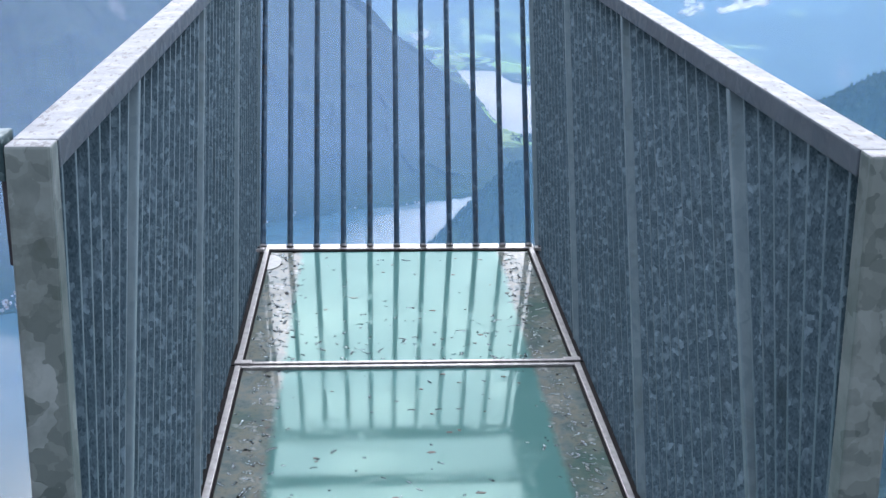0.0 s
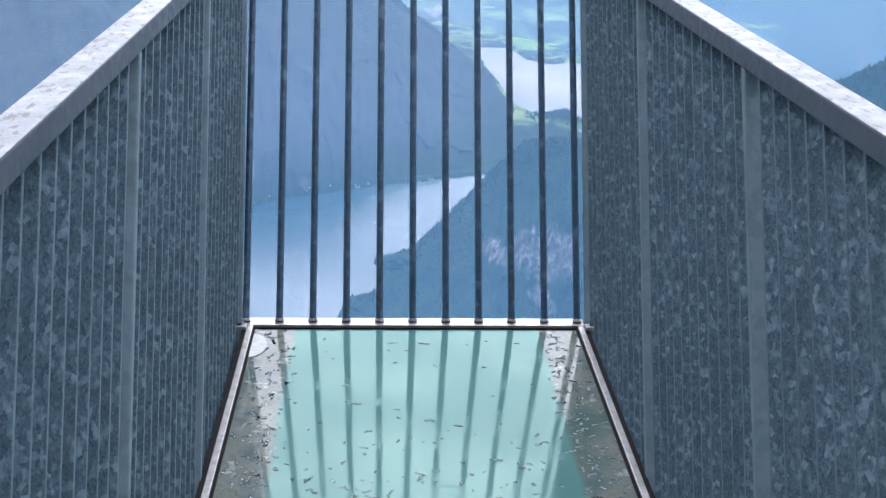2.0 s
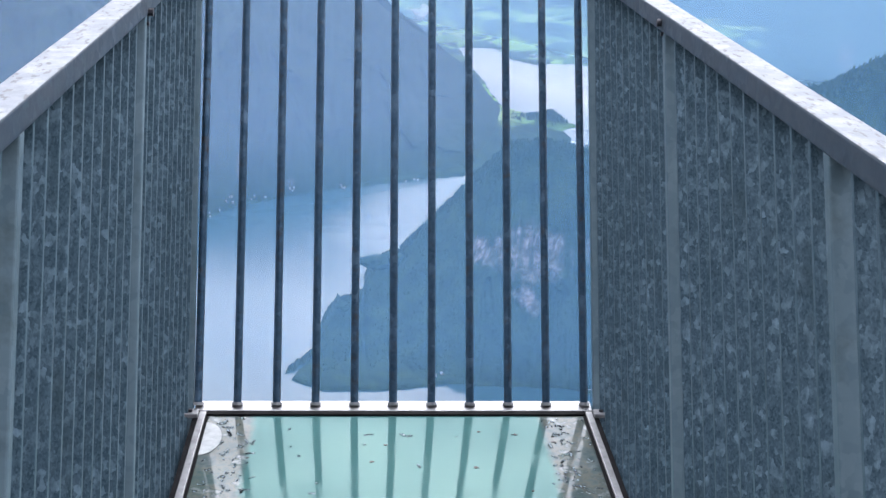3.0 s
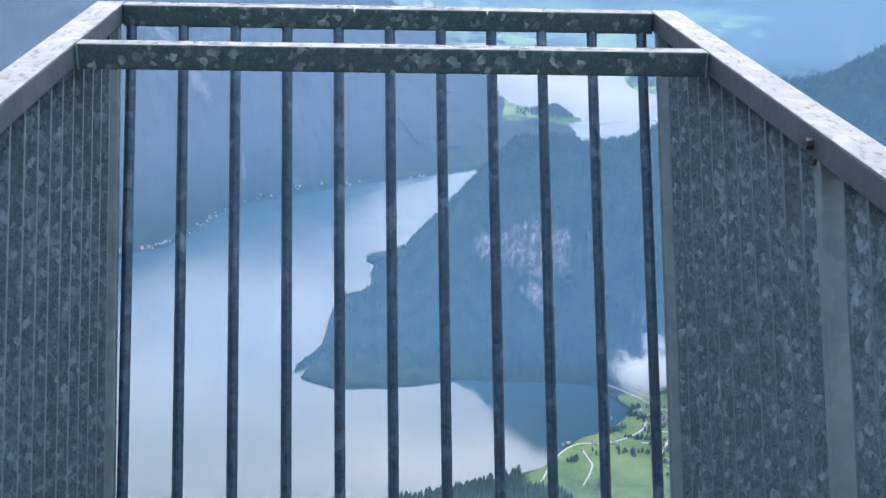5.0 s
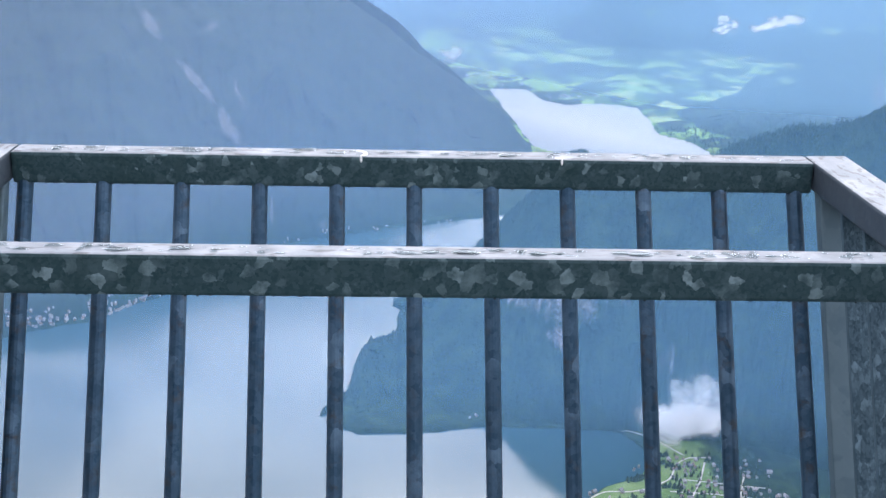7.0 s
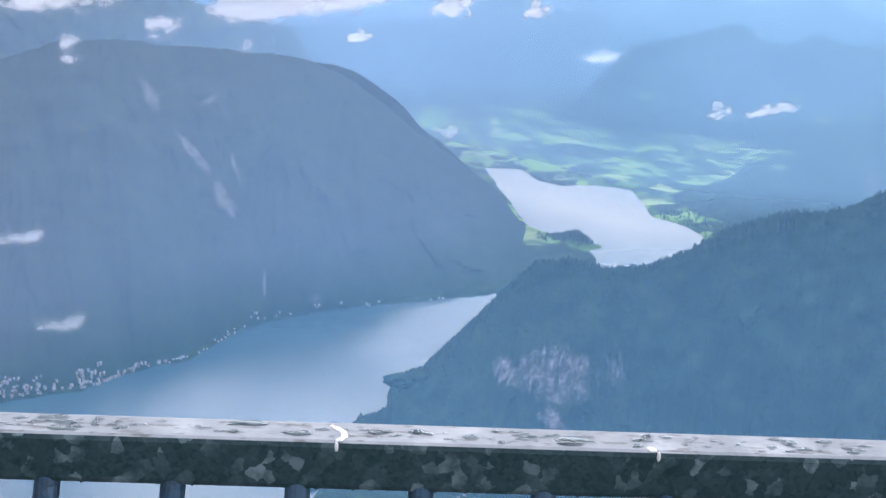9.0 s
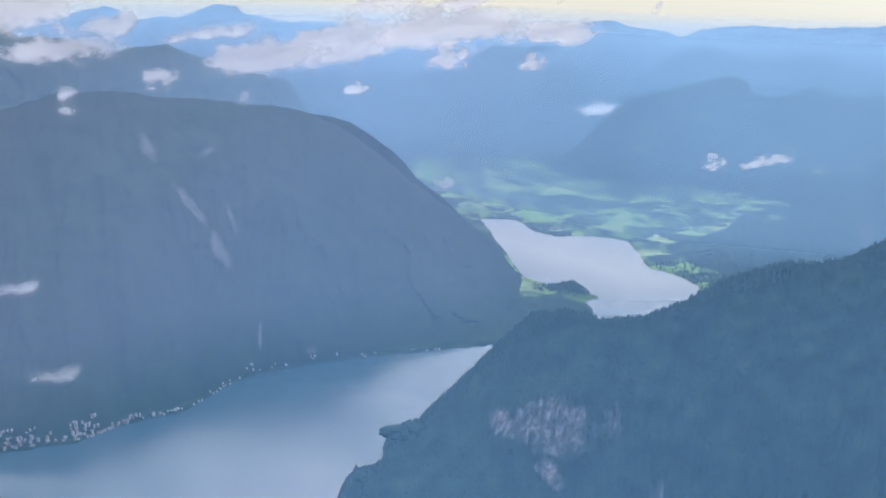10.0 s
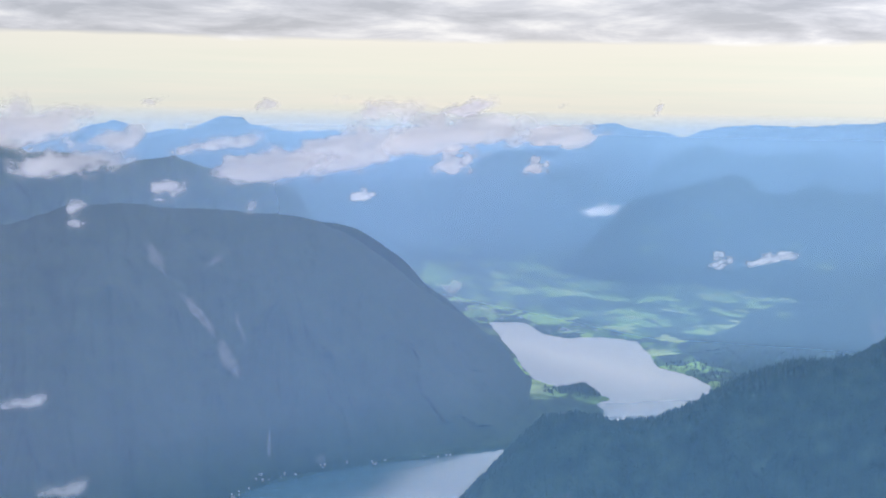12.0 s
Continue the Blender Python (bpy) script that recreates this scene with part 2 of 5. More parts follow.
def floor_glass():
    """Thick laminated green glass under a film of rain, with wet side strips coloured by silt and painted reflections.
    """
    m, t, out = material("wet_laminated_glass")
    tc = t.nodes.new("ShaderNodeTexCoord")
    v = tc.outputs["Object"]
    sep = t.nodes.new("ShaderNodeSeparateXYZ")
    t.links.new(v, sep.inputs[0])
    across = mathn(t, "ABSOLUTE", sep.outputs["X"])
    rim = mathn(t, "MULTIPLY_ADD", mathn(t, "ADD", across, mathn(t, "MULTIPLY", noisen(t, v, 14, 5, 0.6), 0.03)), 45.0, -17.4, clamp=True)
    # drops stand thick on the strips, a smooth film on the middle
    film = noisen(t, coords(t, (1, 0.6, 1)), 16, 5, 0.6, 0.6)
    drops = mathn(t, "MULTIPLY_ADD", noisen(t, v, 60, 4, 0.6), 7.0, -3.7, clamp=True)
    patchy = mathn(t, "MULTIPLY_ADD", noisen(t, v, 5.0, 3, 0.5), 5.0, -2.4, clamp=True)
    patchy = mathn(t, "MULTIPLY", patchy, mathn(t, "MULTIPLY_ADD", rim, 0.5, 0.5))
    bump = t.nodes.new("ShaderNodeBump")
    bump.inputs["Strength"].default_value, bump.inputs["Distance"].default_value = 0.35, 0.0025
    t.links.new(mathn(t, "ADD", mathn(t, "MULTIPLY", film, 0.10), mathn(t, "MULTIPLY", drops, patchy)), bump.inputs["Height"])
    gl = nd(t, "ShaderNodeBsdfGlossy", Roughness=0.05)
    t.links.new(mixc(t, rim, (0.30, 0.42, 0.41), (0.42, 0.44, 0.46)), gl.inputs["Color"])
    t.links.new(bump.outputs[0], gl.inputs["Normal"])
    tr = nd(t, "ShaderNodeBsdfTransparent", Color=(0.42, 0.72, 0.71, 1))
    tint = (0.19, 0.445, 0.43, 1)
    milk = nd(t, "ShaderNodeBsdfTranslucent", Color=tint)
    dif = nd(t, "ShaderNodeBsdfDiffuse", Color=tint)
    a1 = t.nodes.new("ShaderNodeMixShader")
    t.links.new(milk.outputs[0], a1.inputs[1])
    t.links.new(dif.outputs[0], a1.inputs[2])
    body = t.nodes.new("ShaderNodeMixShader")
    body.inputs[0].default_value = 0.62
    t.links.new(tr.outputs[0], body.inputs[1])
    t.links.new(a1.outputs[0], body.inputs[2])
    # silt on the strips, with reflections of railing and sky put into its tones
    dirt_glare = nd(t, "ShaderNodeBsdfDiffuse")
    smear = noisen(t, v, 11, 8, 0.72)
    silt_glare = ramp(t, smear, [(0.34, (0.045, 0.058, 0.058)), (0.46, (0.11, 0.125, 0.125)), (0.525, (0.16, 0.15, 0.12)), (0.57, (0.075, 0.082, 0.078)), (0.62, (0.27, 0.285, 0.28)), (0.72, (0.46, 0.47, 0.465))])
    algae = mathn(t, "MULTIPLY_ADD", noisen(t, v, 3.2, 4, 0.6), 6.0, -3.1, clamp=True)
    t.links.new(mixc(t, mathn(t, "MULTIPLY", algae, 0.75), silt_glare, (0.035, 0.075, 0.062)), dirt_glare.inputs["Color"])
    b2 = t.nodes.new("ShaderNodeMixShader")
    t.links.new(mathn(t, "MULTIPLY", rim, 0.8), b2.inputs[0])
    t.links.new(body.outputs[0], b2.inputs[1])
    t.links.new(dirt_glare.outputs[0], b2.inputs[2])
    fr = nd(t, "ShaderNodeFresnel", IOR=1.7)
    mx = t.nodes.new("ShaderNodeMixShader")
    t.links.new(fr.outputs[0], mx.inputs[0])
    t.links.new(b2.outputs[0], mx.inputs[1])
    t.links.new(gl.outputs[0], mx.inputs[2])
    t.links.new(mx.outputs[0], out.inputs["Surface"])
    return m


GLASS = floor_glass()


def land_material(name, kind):
    """Forest, rock and meadow, mixed by the attributes of the terrain mesh."""
    m, t, out = material(name)
    b = principled(t, out, Roughness=0.95)
    b.inputs["Specular IOR Level"].default_value = 0.1
    v = coords(t)
    stretch = coords(t, (1, 1, 0.16))
    sc = {"near": 1.0, "mid": 0.6, "wall": 0.6, "far": 0.3}[kind]
    wood = ramp(t, noisen(t, v, 0.05 * sc, 8, 0.7), [(0.3, (0.010, 0.022, 0.016)), (0.5, (0.020, 0.042, 0.024)), (0.72, (0.045, 0.075, 0.030))] if kind != "wall" else [(0.3, (0.016, 0.031, 0.021)), (0.5, (0.022, 0.041, 0.025)), (0.72, (0.032, 0.055, 0.028))])
    rock = ramp(t, noisen(t, stretch, 0.16 * sc, 9, 0.75), [(0.34, (0.03, 0.04, 0.035)), (0.5, (0.17, 0.15, 0.155)), (0.68, (0.46, 0.40, 0.41))] if kind != "wall" else [(0.34, (0.05, 0.06, 0.05)), (0.5, (0.09, 0.096, 0.085)), (0.68, (0.15, 0.152, 0.14))])
    meadow = ramp(t, noisen(t, v, 0.02, 7, 0.65), [(0.3, (0.075, 0.135, 0.045)), (0.5, (0.13, 0.21, 0.07)), (0.7, (0.21, 0.28, 0.12))])
    ra = t.nodes.new("ShaderNodeAttribute")
    ra.attribute_name = "rock"
    ma = t.nodes.new("ShaderNodeAttribute")
    ma.attribute_name = "meadow"
    br = noisen(t, stretch, 0.05 * sc, 8, 0.75)
    rf = mathn(t, "MULTIPLY_ADD", mathn(t, "ADD", ra.outputs["Fac"], mathn(t, "SUBTRACT", br, 0.5)), 4.0, -1.6, clamp=True)
    bm_ = noisen(t, coords(t, (1, 0.6, 1)), {"near": 0.018, "mid": 0.02, "wall": 0.02, "far": 0.03}[kind], 8, 0.7)
    mf = mathn(t, "MULTIPLY_ADD", mathn(t, "ADD", ma.outputs["Fac"], mathn(t, "MULTIPLY", mathn(t, "MULTIPLY_ADD", bm_, 4.2, -2.35), mathn(t, "MULTIPLY", ma.outputs["Fac"], 3.0, clamp=True))), 2.1, -0.62, clamp=True)
    if kind == "near":
        # single fields of hay, pasture and tilled ground
        cell = t.nodes.new("ShaderNodeTexVoronoi")
        cell.inputs["Scale"].default_value = 0.026
        bend = t.nodes.new("ShaderNodeVectorMath")
        bend.operation = "MULTIPLY_ADD"
        sway = t.nodes.new("ShaderNodeTexNoise")
        sway.inputs["Scale"].default_value = 0.014
        t.links.new(v, sway.inputs["Vector"])
        t.links.new(sway.outputs["Color"], bend.inputs[0])
        bend.inputs[1].default_value = (110, 170, 0)
        t.links.new(coords(t, (0.8, 0.75, 0)), bend.inputs[2])
        t.links.new(bend.outputs[0], cell.inputs["Vector"])
        hue = t.nodes.new("ShaderNodeSeparateColor")
        t.links.new(cell.outputs["Color"], hue.inputs[0])
        crop = ramp(t, hue.outputs["Red"], [(0.10, (0.05, 0.10, 0.035)), (0.35, (0.14, 0.26, 0.06)), (0.7, (0.24, 0.39, 0.09)), (0.92, (0.32, 0.40, 0.15))])
        wide = t.nodes.new("ShaderNodeSeparateXYZ")
        t.links.new(v, wide.inputs[0])
        out_there = mathn(t, "MULTIPLY_ADD", wide.outputs["Y"], 1.0 / 300, -2100.0 / 300, clamp=True)
        meadow = mixc(t, out_there, meadow, crop)
        # woods and copses take whole plots
        grove = mathn(t, "MULTIPLY_ADD", noisen(t, coords(t, (0.8, 0.5, 0)), 0.007, 3, 0.5), 2.2, -1.1)
        plot = mathn(t, "MULTIPLY_ADD", mathn(t, "ADD", hue.outputs["Green"], grove), 2.8, -0.95, clamp=True)
        plot = mathn(t, "MULTIPLY", plot, mathn(t, "MULTIPLY", ma.outputs["Fac"], 1.4, clamp=True))
        mixf = t.nodes.new("ShaderNodeMix")
        t.links.new(out_there, mixf.inputs[0])
        t.links.new(mf, mixf.inputs[2])
        t.links.new(plot, mixf.inputs[3])
        mf = mixf.outputs[0]
    col = mixc(t, mf, wood, meadow)
    col = mixc(t, rf, col, rock)
    t.links.new(col, b.inputs["Base Color"])
    bumpn(t, noisen(t, v, 0.22 * sc, 6, 0.7), {"near": 0.7, "mid": 0.6, "wall": 0.3, "far": 0.35}[kind], 4.0 / sc, b)
    return m


LAND_NEAR = land_material("valley_land", "near")
LAND_MID = land_material("mountain_forest", "mid")
LAND_WALL = land_material("lake_wall_forest", "wall")
LAND_FAR = land_material("far_mountain_forest", "far")


def water_mat():
    m, t, out = material("lake_water")
    b = principled(t, out, Roughness=0.22, IOR=1.33)
    b.inputs["Specular IOR Level"].default_value = 0.55
    v = coords(t)
    sep = t.nodes.new("ShaderNodeSeparateXYZ")
    t.links.new(v, sep.inputs[0])
    # the windy far arm of the lake: rougher, with sky sheen in its base colour
    far_sheen = mathn(t, "MULTIPLY_ADD", sep.outputs["Y"], 1.0 / 500, -2050.0 / 500, clamp=True)
    calm = mathn(t, "MULTIPLY_ADD", noisen(t, v, 0.004, 4, 0.6), 0.05, 0.045)
    # light ruffling towards the head of the arm
    calm = mathn(t, "MULTIPLY_ADD", mathn(t, "MULTIPLY_ADD", sep.outputs["Y"], 1.0 / 350, -1130.0 / 350, clamp=True), 0.11, calm)
    t.links.new(mathn(t, "MULTIPLY_ADD", far_sheen, 0.22, calm), b.inputs["Roughness"])
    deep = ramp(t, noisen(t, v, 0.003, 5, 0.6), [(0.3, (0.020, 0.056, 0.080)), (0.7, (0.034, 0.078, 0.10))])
    # pale base colour stands in for the bright sky mirrored far out
    t.links.new(mixc(t, far_sheen, deep, (0.23, 0.235, 0.21)), b.inputs["Base Color"])
    bumpn(t, noisen(t, v, 0.25, 4, 0.6), 0.05, 1.0, b)
    return m


WATER = water_mat()


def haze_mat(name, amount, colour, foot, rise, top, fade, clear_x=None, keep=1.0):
    """See-through sheet standing for thin valley haze: the scattered skylight is put into its colour, thinning out over
    the water and at its upper edge.
    """
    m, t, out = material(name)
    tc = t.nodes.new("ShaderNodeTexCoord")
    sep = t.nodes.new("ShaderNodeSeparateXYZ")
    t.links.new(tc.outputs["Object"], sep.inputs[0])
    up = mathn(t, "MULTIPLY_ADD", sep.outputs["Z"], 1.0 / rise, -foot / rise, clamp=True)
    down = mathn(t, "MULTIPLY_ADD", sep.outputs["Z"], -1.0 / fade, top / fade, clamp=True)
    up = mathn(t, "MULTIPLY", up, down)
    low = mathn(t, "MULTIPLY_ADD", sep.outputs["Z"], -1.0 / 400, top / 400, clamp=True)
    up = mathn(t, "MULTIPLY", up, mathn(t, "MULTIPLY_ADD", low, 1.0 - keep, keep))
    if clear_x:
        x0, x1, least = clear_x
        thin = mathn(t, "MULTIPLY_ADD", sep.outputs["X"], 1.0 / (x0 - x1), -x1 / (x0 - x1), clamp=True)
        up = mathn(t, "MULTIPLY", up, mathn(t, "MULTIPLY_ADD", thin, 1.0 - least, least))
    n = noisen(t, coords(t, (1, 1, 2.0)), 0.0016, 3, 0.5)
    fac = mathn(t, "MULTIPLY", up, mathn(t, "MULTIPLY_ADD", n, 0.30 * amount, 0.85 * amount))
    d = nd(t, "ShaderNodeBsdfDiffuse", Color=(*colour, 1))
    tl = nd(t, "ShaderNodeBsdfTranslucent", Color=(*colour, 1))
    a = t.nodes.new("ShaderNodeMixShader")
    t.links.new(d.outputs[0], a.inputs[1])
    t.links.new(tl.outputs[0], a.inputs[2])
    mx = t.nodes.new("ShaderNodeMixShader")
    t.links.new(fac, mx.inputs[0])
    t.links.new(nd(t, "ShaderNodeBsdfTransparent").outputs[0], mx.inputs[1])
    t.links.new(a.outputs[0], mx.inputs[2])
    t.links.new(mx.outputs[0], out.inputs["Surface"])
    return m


def cloud_mat(name, seed, colour=(0.92, 0.90, 0.90), dens=1.0, size=100.0):
    """Torn cumulus wisps: white droplets with ragged gaps, thin towards the rim of the puff."""
    m, t, out = material(name)
    tc = t.nodes.new("ShaderNodeTexCoord")
    ln = t.nodes.new("ShaderNodeVectorMath")
    ln.operation = "LENGTH"
    uv = t.nodes.new("ShaderNodeUVMap")
    u2 = t.nodes.new("ShaderNodeVectorMath")
    u2.operation = "MULTIPLY_ADD"
    t.links.new(uv.outputs[0], u2.inputs[0])
    u2.inputs[1].default_value, u2.inputs[2].default_value = (2, 2, 0), (-1, -1, 0)
    t.links.new(u2.outputs[0], ln.inputs[0])
    sh = t.nodes.new("ShaderNodeMapping")
    sh.inputs["Location"].default_value = (seed * 3.7, seed * 1.3, seed)
    t.links.new(tc.outputs["Object"], sh.inputs["Vector"])
    sh.inputs["Scale"].default_value = (0.8, 0.8, 1.25)
    n = noisen(t, sh.outputs[0], 1.9 / size, 4.5, 0.52, 0.2)
    r = ln.outputs["Value"]
    body = mathn(t, "SUBTRACT", 0.62, mathn(t, "POWER", r, 1.4))
    a = mathn(t, "MULTIPLY_ADD", mathn(t, "SUBTRACT", n, 0.5), 3.8, body)
    ease = t.nodes.new("ShaderNodeMapRange")
    ease.interpolation_type = "SMOOTHERSTEP"
    ease.inputs["From Min"].default_value, ease.inputs["From Max"].default_value = 0.0, 1.0 / max(dens, 0.7)
    t.links.new(a, ease.inputs["Value"])
    rim = mathn(t, "SMOOTH_MIN", mathn(t, "MULTIPLY_ADD", r, -2.0, 2.0, clamp=True), 1.0, 0.3)
    fac = mathn(t, "MULTIPLY", mathn(t, "MULTIPLY", ease.outputs["Result"], rim), min(0.93, 0.1 + 0.85 * dens), clamp=True)
    d = nd(t, "ShaderNodeBsdfDiffuse", Color=(*colour, 1))
    tl = nd(t, "ShaderNodeBsdfTranslucent", Color=(*colour, 1))
    mxa = t.nodes.new("ShaderNodeMixShader")
    t.links.new(d.outputs[0], mxa.inputs[1])
    t.links.new(tl.outputs[0], mxa.inputs[2])
    mx = t.nodes.new("ShaderNodeMixShader")
    t.links.new(fac, mx.inputs[0])
    t.links.new(nd(t, "ShaderNodeBsdfTransparent").outputs[0], mx.inputs[1])
    t.links.new(mxa.outputs[0], mx.inputs[2])
    t.links.new(mx.outputs[0], out.inputs["Surface"])
    return m

# ---- helpers of the scene ----
LAKE_Z = -560.0
TABLE = np.random.RandomState(7).rand(256, 256)


def vnoise(x, y):
    xi, yi = np.floor(x).astype(int), np.floor(y).astype(int)
    fx, fy = x - xi, y - yi
    fx, fy = fx * fx * (3 - 2 * fx), fy * fy * (3 - 2 * fy)
    a, b = TABLE[xi & 255, yi & 255], TABLE[(xi + 1) & 255, yi & 255]
    c, d = TABLE[xi & 255, (yi + 1) & 255], TABLE[(xi + 1) & 255, (yi + 1) & 255]
    return (a + (b - a) * fx) * (1 - fy) + (c + (d - c) * fx) * fy


def fbm(x, y, octaves=5, gain=0.5):
    """Fractal noise from -1 to 1."""
    s, amp, tot = 0.0, 1.0, 0.0
    for k in range(octaves):
        s = s + amp * (2 * vnoise(x * 2 ** k + 17.3 * k, y * 2 ** k + 9.1 * k) - 1)
        tot += amp
        amp *= gain
    return s / tot


def ridged(x, y, octaves=4):
    s, amp, tot = 0.0, 1.0, 0.0
    for k in range(octaves):
        s = s + amp * (1 - np.abs(2 * vnoise(x * 2 ** k + 31.7 * k, y * 2 ** k + 5.3 * k) - 1))
        tot += amp
        amp *= 0.5
    return s / tot


def grid_mesh(name, P, mat, attrs=None, uv=None, smooth=True, wrap=False):
    """A sheet from an (n, m, 3) array of places."""
    n, m = P.shape[:2]
    me = bpy.data.meshes.new(name)
    idx = np.arange(n * m).reshape(n, m)
    if wrap:
        nxt = np.roll(idx, -1, axis=1)
        q = np.stack([idx[:-1], nxt[:-1], nxt[1:], idx[1:]], -1).reshape(-1, 4)
    else:
        q = np.stack([idx[:-1, :-1], idx[:-1, 1:], idx[1:, 1:], idx[1:, :-1]], -1).reshape(-1, 4)
    me.vertices.add(n * m)
    me.vertices.foreach_set("co", P.astype(np.float32).ravel())
    me.loops.add(q.size)
    me.loops.foreach_set("vertex_index", q.astype(np.int32).ravel())
    me.polygons.add(len(q))
    me.polygons.foreach_set("loop_start", np.arange(0, q.size, 4, dtype=np.int32))
    me.update(calc_edges=True)
    me.polygons.foreach_set("use_smooth", np.full(len(q), smooth))
    for key, val in (attrs or {}).items():
        a = me.attributes.new(key, "FLOAT", "POINT")
        a.data.foreach_set("value", val.astype(np.float32).ravel())
    if uv is not None:
        lay = me.uv_layers.new(name="UVMap")
        lay.data.foreach_set("uv", uv.reshape(-1, 2)[q.ravel()].astype(np.float32).ravel())
    me.materials.append(mat)
    return new(name, me)


def part(name, bm, mat, parent=None, label="", smooth=False):
    me = bpy.data.meshes.new(name)
    bm.to_mesh(me)
    bm.free()
    for p in me.polygons:
        p.use_smooth = smooth
    for mm in (mat if isinstance(mat, (list, tuple)) else [mat]):
        me.materials.append(mm)
    ob = new(name, me)
    if parent is not None:
        ob.parent = parent
    if label:
        ob["label"] = label
    return ob


def thing(name, label, category, place=(0, 0, 0), group="", kind=""):
    ob = new(name)
    ob.location = place
    ob.empty_display_size = 0.1
    return tagged(ob, label, category, group, kind)


def box_bm(x0, x1, y0, y1, z0, z1, lean=0.0, bevel=0.0, bm=None, top_slot=None):
    """A box whose ends lean along y by lean metres per metre of height."""
    bm = bm or bmesh.new()
    vs = [bm.verts.new((x, y + lean * z, z)) for z in (z0, z1) for y in (y0, y1) for x in (x0, x1)]
    faces = [(0, 2, 3, 1), (4, 5, 7, 6), (0, 1, 5, 4), (2, 6, 7, 3), (0, 4, 6, 2), (1, 3, 7, 5)]
    fs = [bm.faces.new([vs[i] for i in f]) for f in faces]
    if top_slot is not None:
        fs[1].material_index = top_slot
    if bevel:
        bmesh.ops.bevel(bm, geom=list({e for f in fs for e in f.edges}), offset=bevel, segments=2, affect="EDGES", profile=0.6)
    return bm


def prism_bm(corners_low, corners_high, bevel=0.0, top_slot=None):
    """A closed eight-cornered block from its lower and upper rings of four corners."""
    bm = bmesh.new()
    lo = [bm.verts.new(c) for c in corners_low]
    hi = [bm.verts.new(c) for c in corners_high]
    bm.faces.new(lo[::-1])
    top = bm.faces.new(hi)
    if top_slot is not None:
        top.material_index = top_slot
    for i in range(4):
        bm.faces.new((lo[i], lo[(i + 1) % 4], hi[(i + 1) % 4], hi[i]))
    if bevel:
        bmesh.ops.bevel(bm, geom=bm.edges[:], offset=bevel, segments=2, affect="EDGES", profile=0.6)
    bmesh.ops.recalc_face_normals(bm, faces=bm.faces[:])
    return bm


def rod_bm(a, b, r, sides=14, bm=None):
    bm = bm or bmesh.new()
    a, b = Vector(a), Vector(b)
    q = (b - a).to_track_quat("Z", "Y")
    rings = []
    for p in (a, b):
        rings.append([bm.verts.new(p + q @ Vector((r * math.cos(2 * math.pi * i / sides), r * math.sin(2 * math.pi * i / sides), 0))) for i in range(sides)])
    for i in range(sides):
        f = bm.faces.new((rings[0][i], rings[0][(i + 1) % sides], rings[1][(i + 1) % sides], rings[1][i]))
        f.smooth = True
    bm.faces.new(rings[0][::-1])
    bm.faces.new(rings[1])
    return bm


# ---- ground: the home cliff, the valley floor and the plain, one sheet ----
LAKE = [(-2600, 500), (-1500, 820), (-800, 1230), (-476, 1396), (-396, 1431), (-355, 1494), (-278, 1559), (-213, 1721), (-83, 1817), (61, 1873), (176, 1925),
        (320, 2120), (384, 2149), (376, 2233), (415, 2268), (306, 2390), (276, 2438), (259, 2725), (231, 3101), (320, 3099), (349, 2946), (397, 2881), (492, 2901), (568, 2855),
        (567, 2672), (556, 2553), (614, 2477), (632, 2377), (591, 2278), (330, 2000), (180, 1780), (80, 1600), (5, 1500), (5, 1420), (-40, 1361), (-48, 1246), (-82, 1142),
        (-47, 1113), (11, 1118), (95, 1132), (224, 1116), (249, 1062), (224, 1022), (175, 990), (149, 954), (116, 935), (40, 905), (-150, 860), (-700, 500), (-1500, 300)]


def lake_distance(x, y):
    """Distance to the shore, negative on the water."""
    best = np.full(x.shape, 1e12)
    inside = np.zeros(x.shape, bool)
    for (ax, ay), (bx, by) in zip(LAKE, LAKE[1:] + LAKE[:1]):
        dx, dy = bx - ax, by - ay
        u = np.clip(((x - ax) * dx + (y - ay) * dy) / (dx * dx + dy * dy), 0, 1)
        best = np.minimum(best, (x - ax - u * dx) ** 2 + (y - ay - u * dy) ** 2)
        if ay != by:
            inside ^= ((ay > y) != (by > y)) & (x < dx * (y - ay) / (dy if dy else 1e-9) + ax)
    d = np.sqrt(best)
    return np.where(inside, -d, d)


def smooth01(x):
    x = np.clip(x, 0, 1)
    return x * x * (3 - 2 * x)


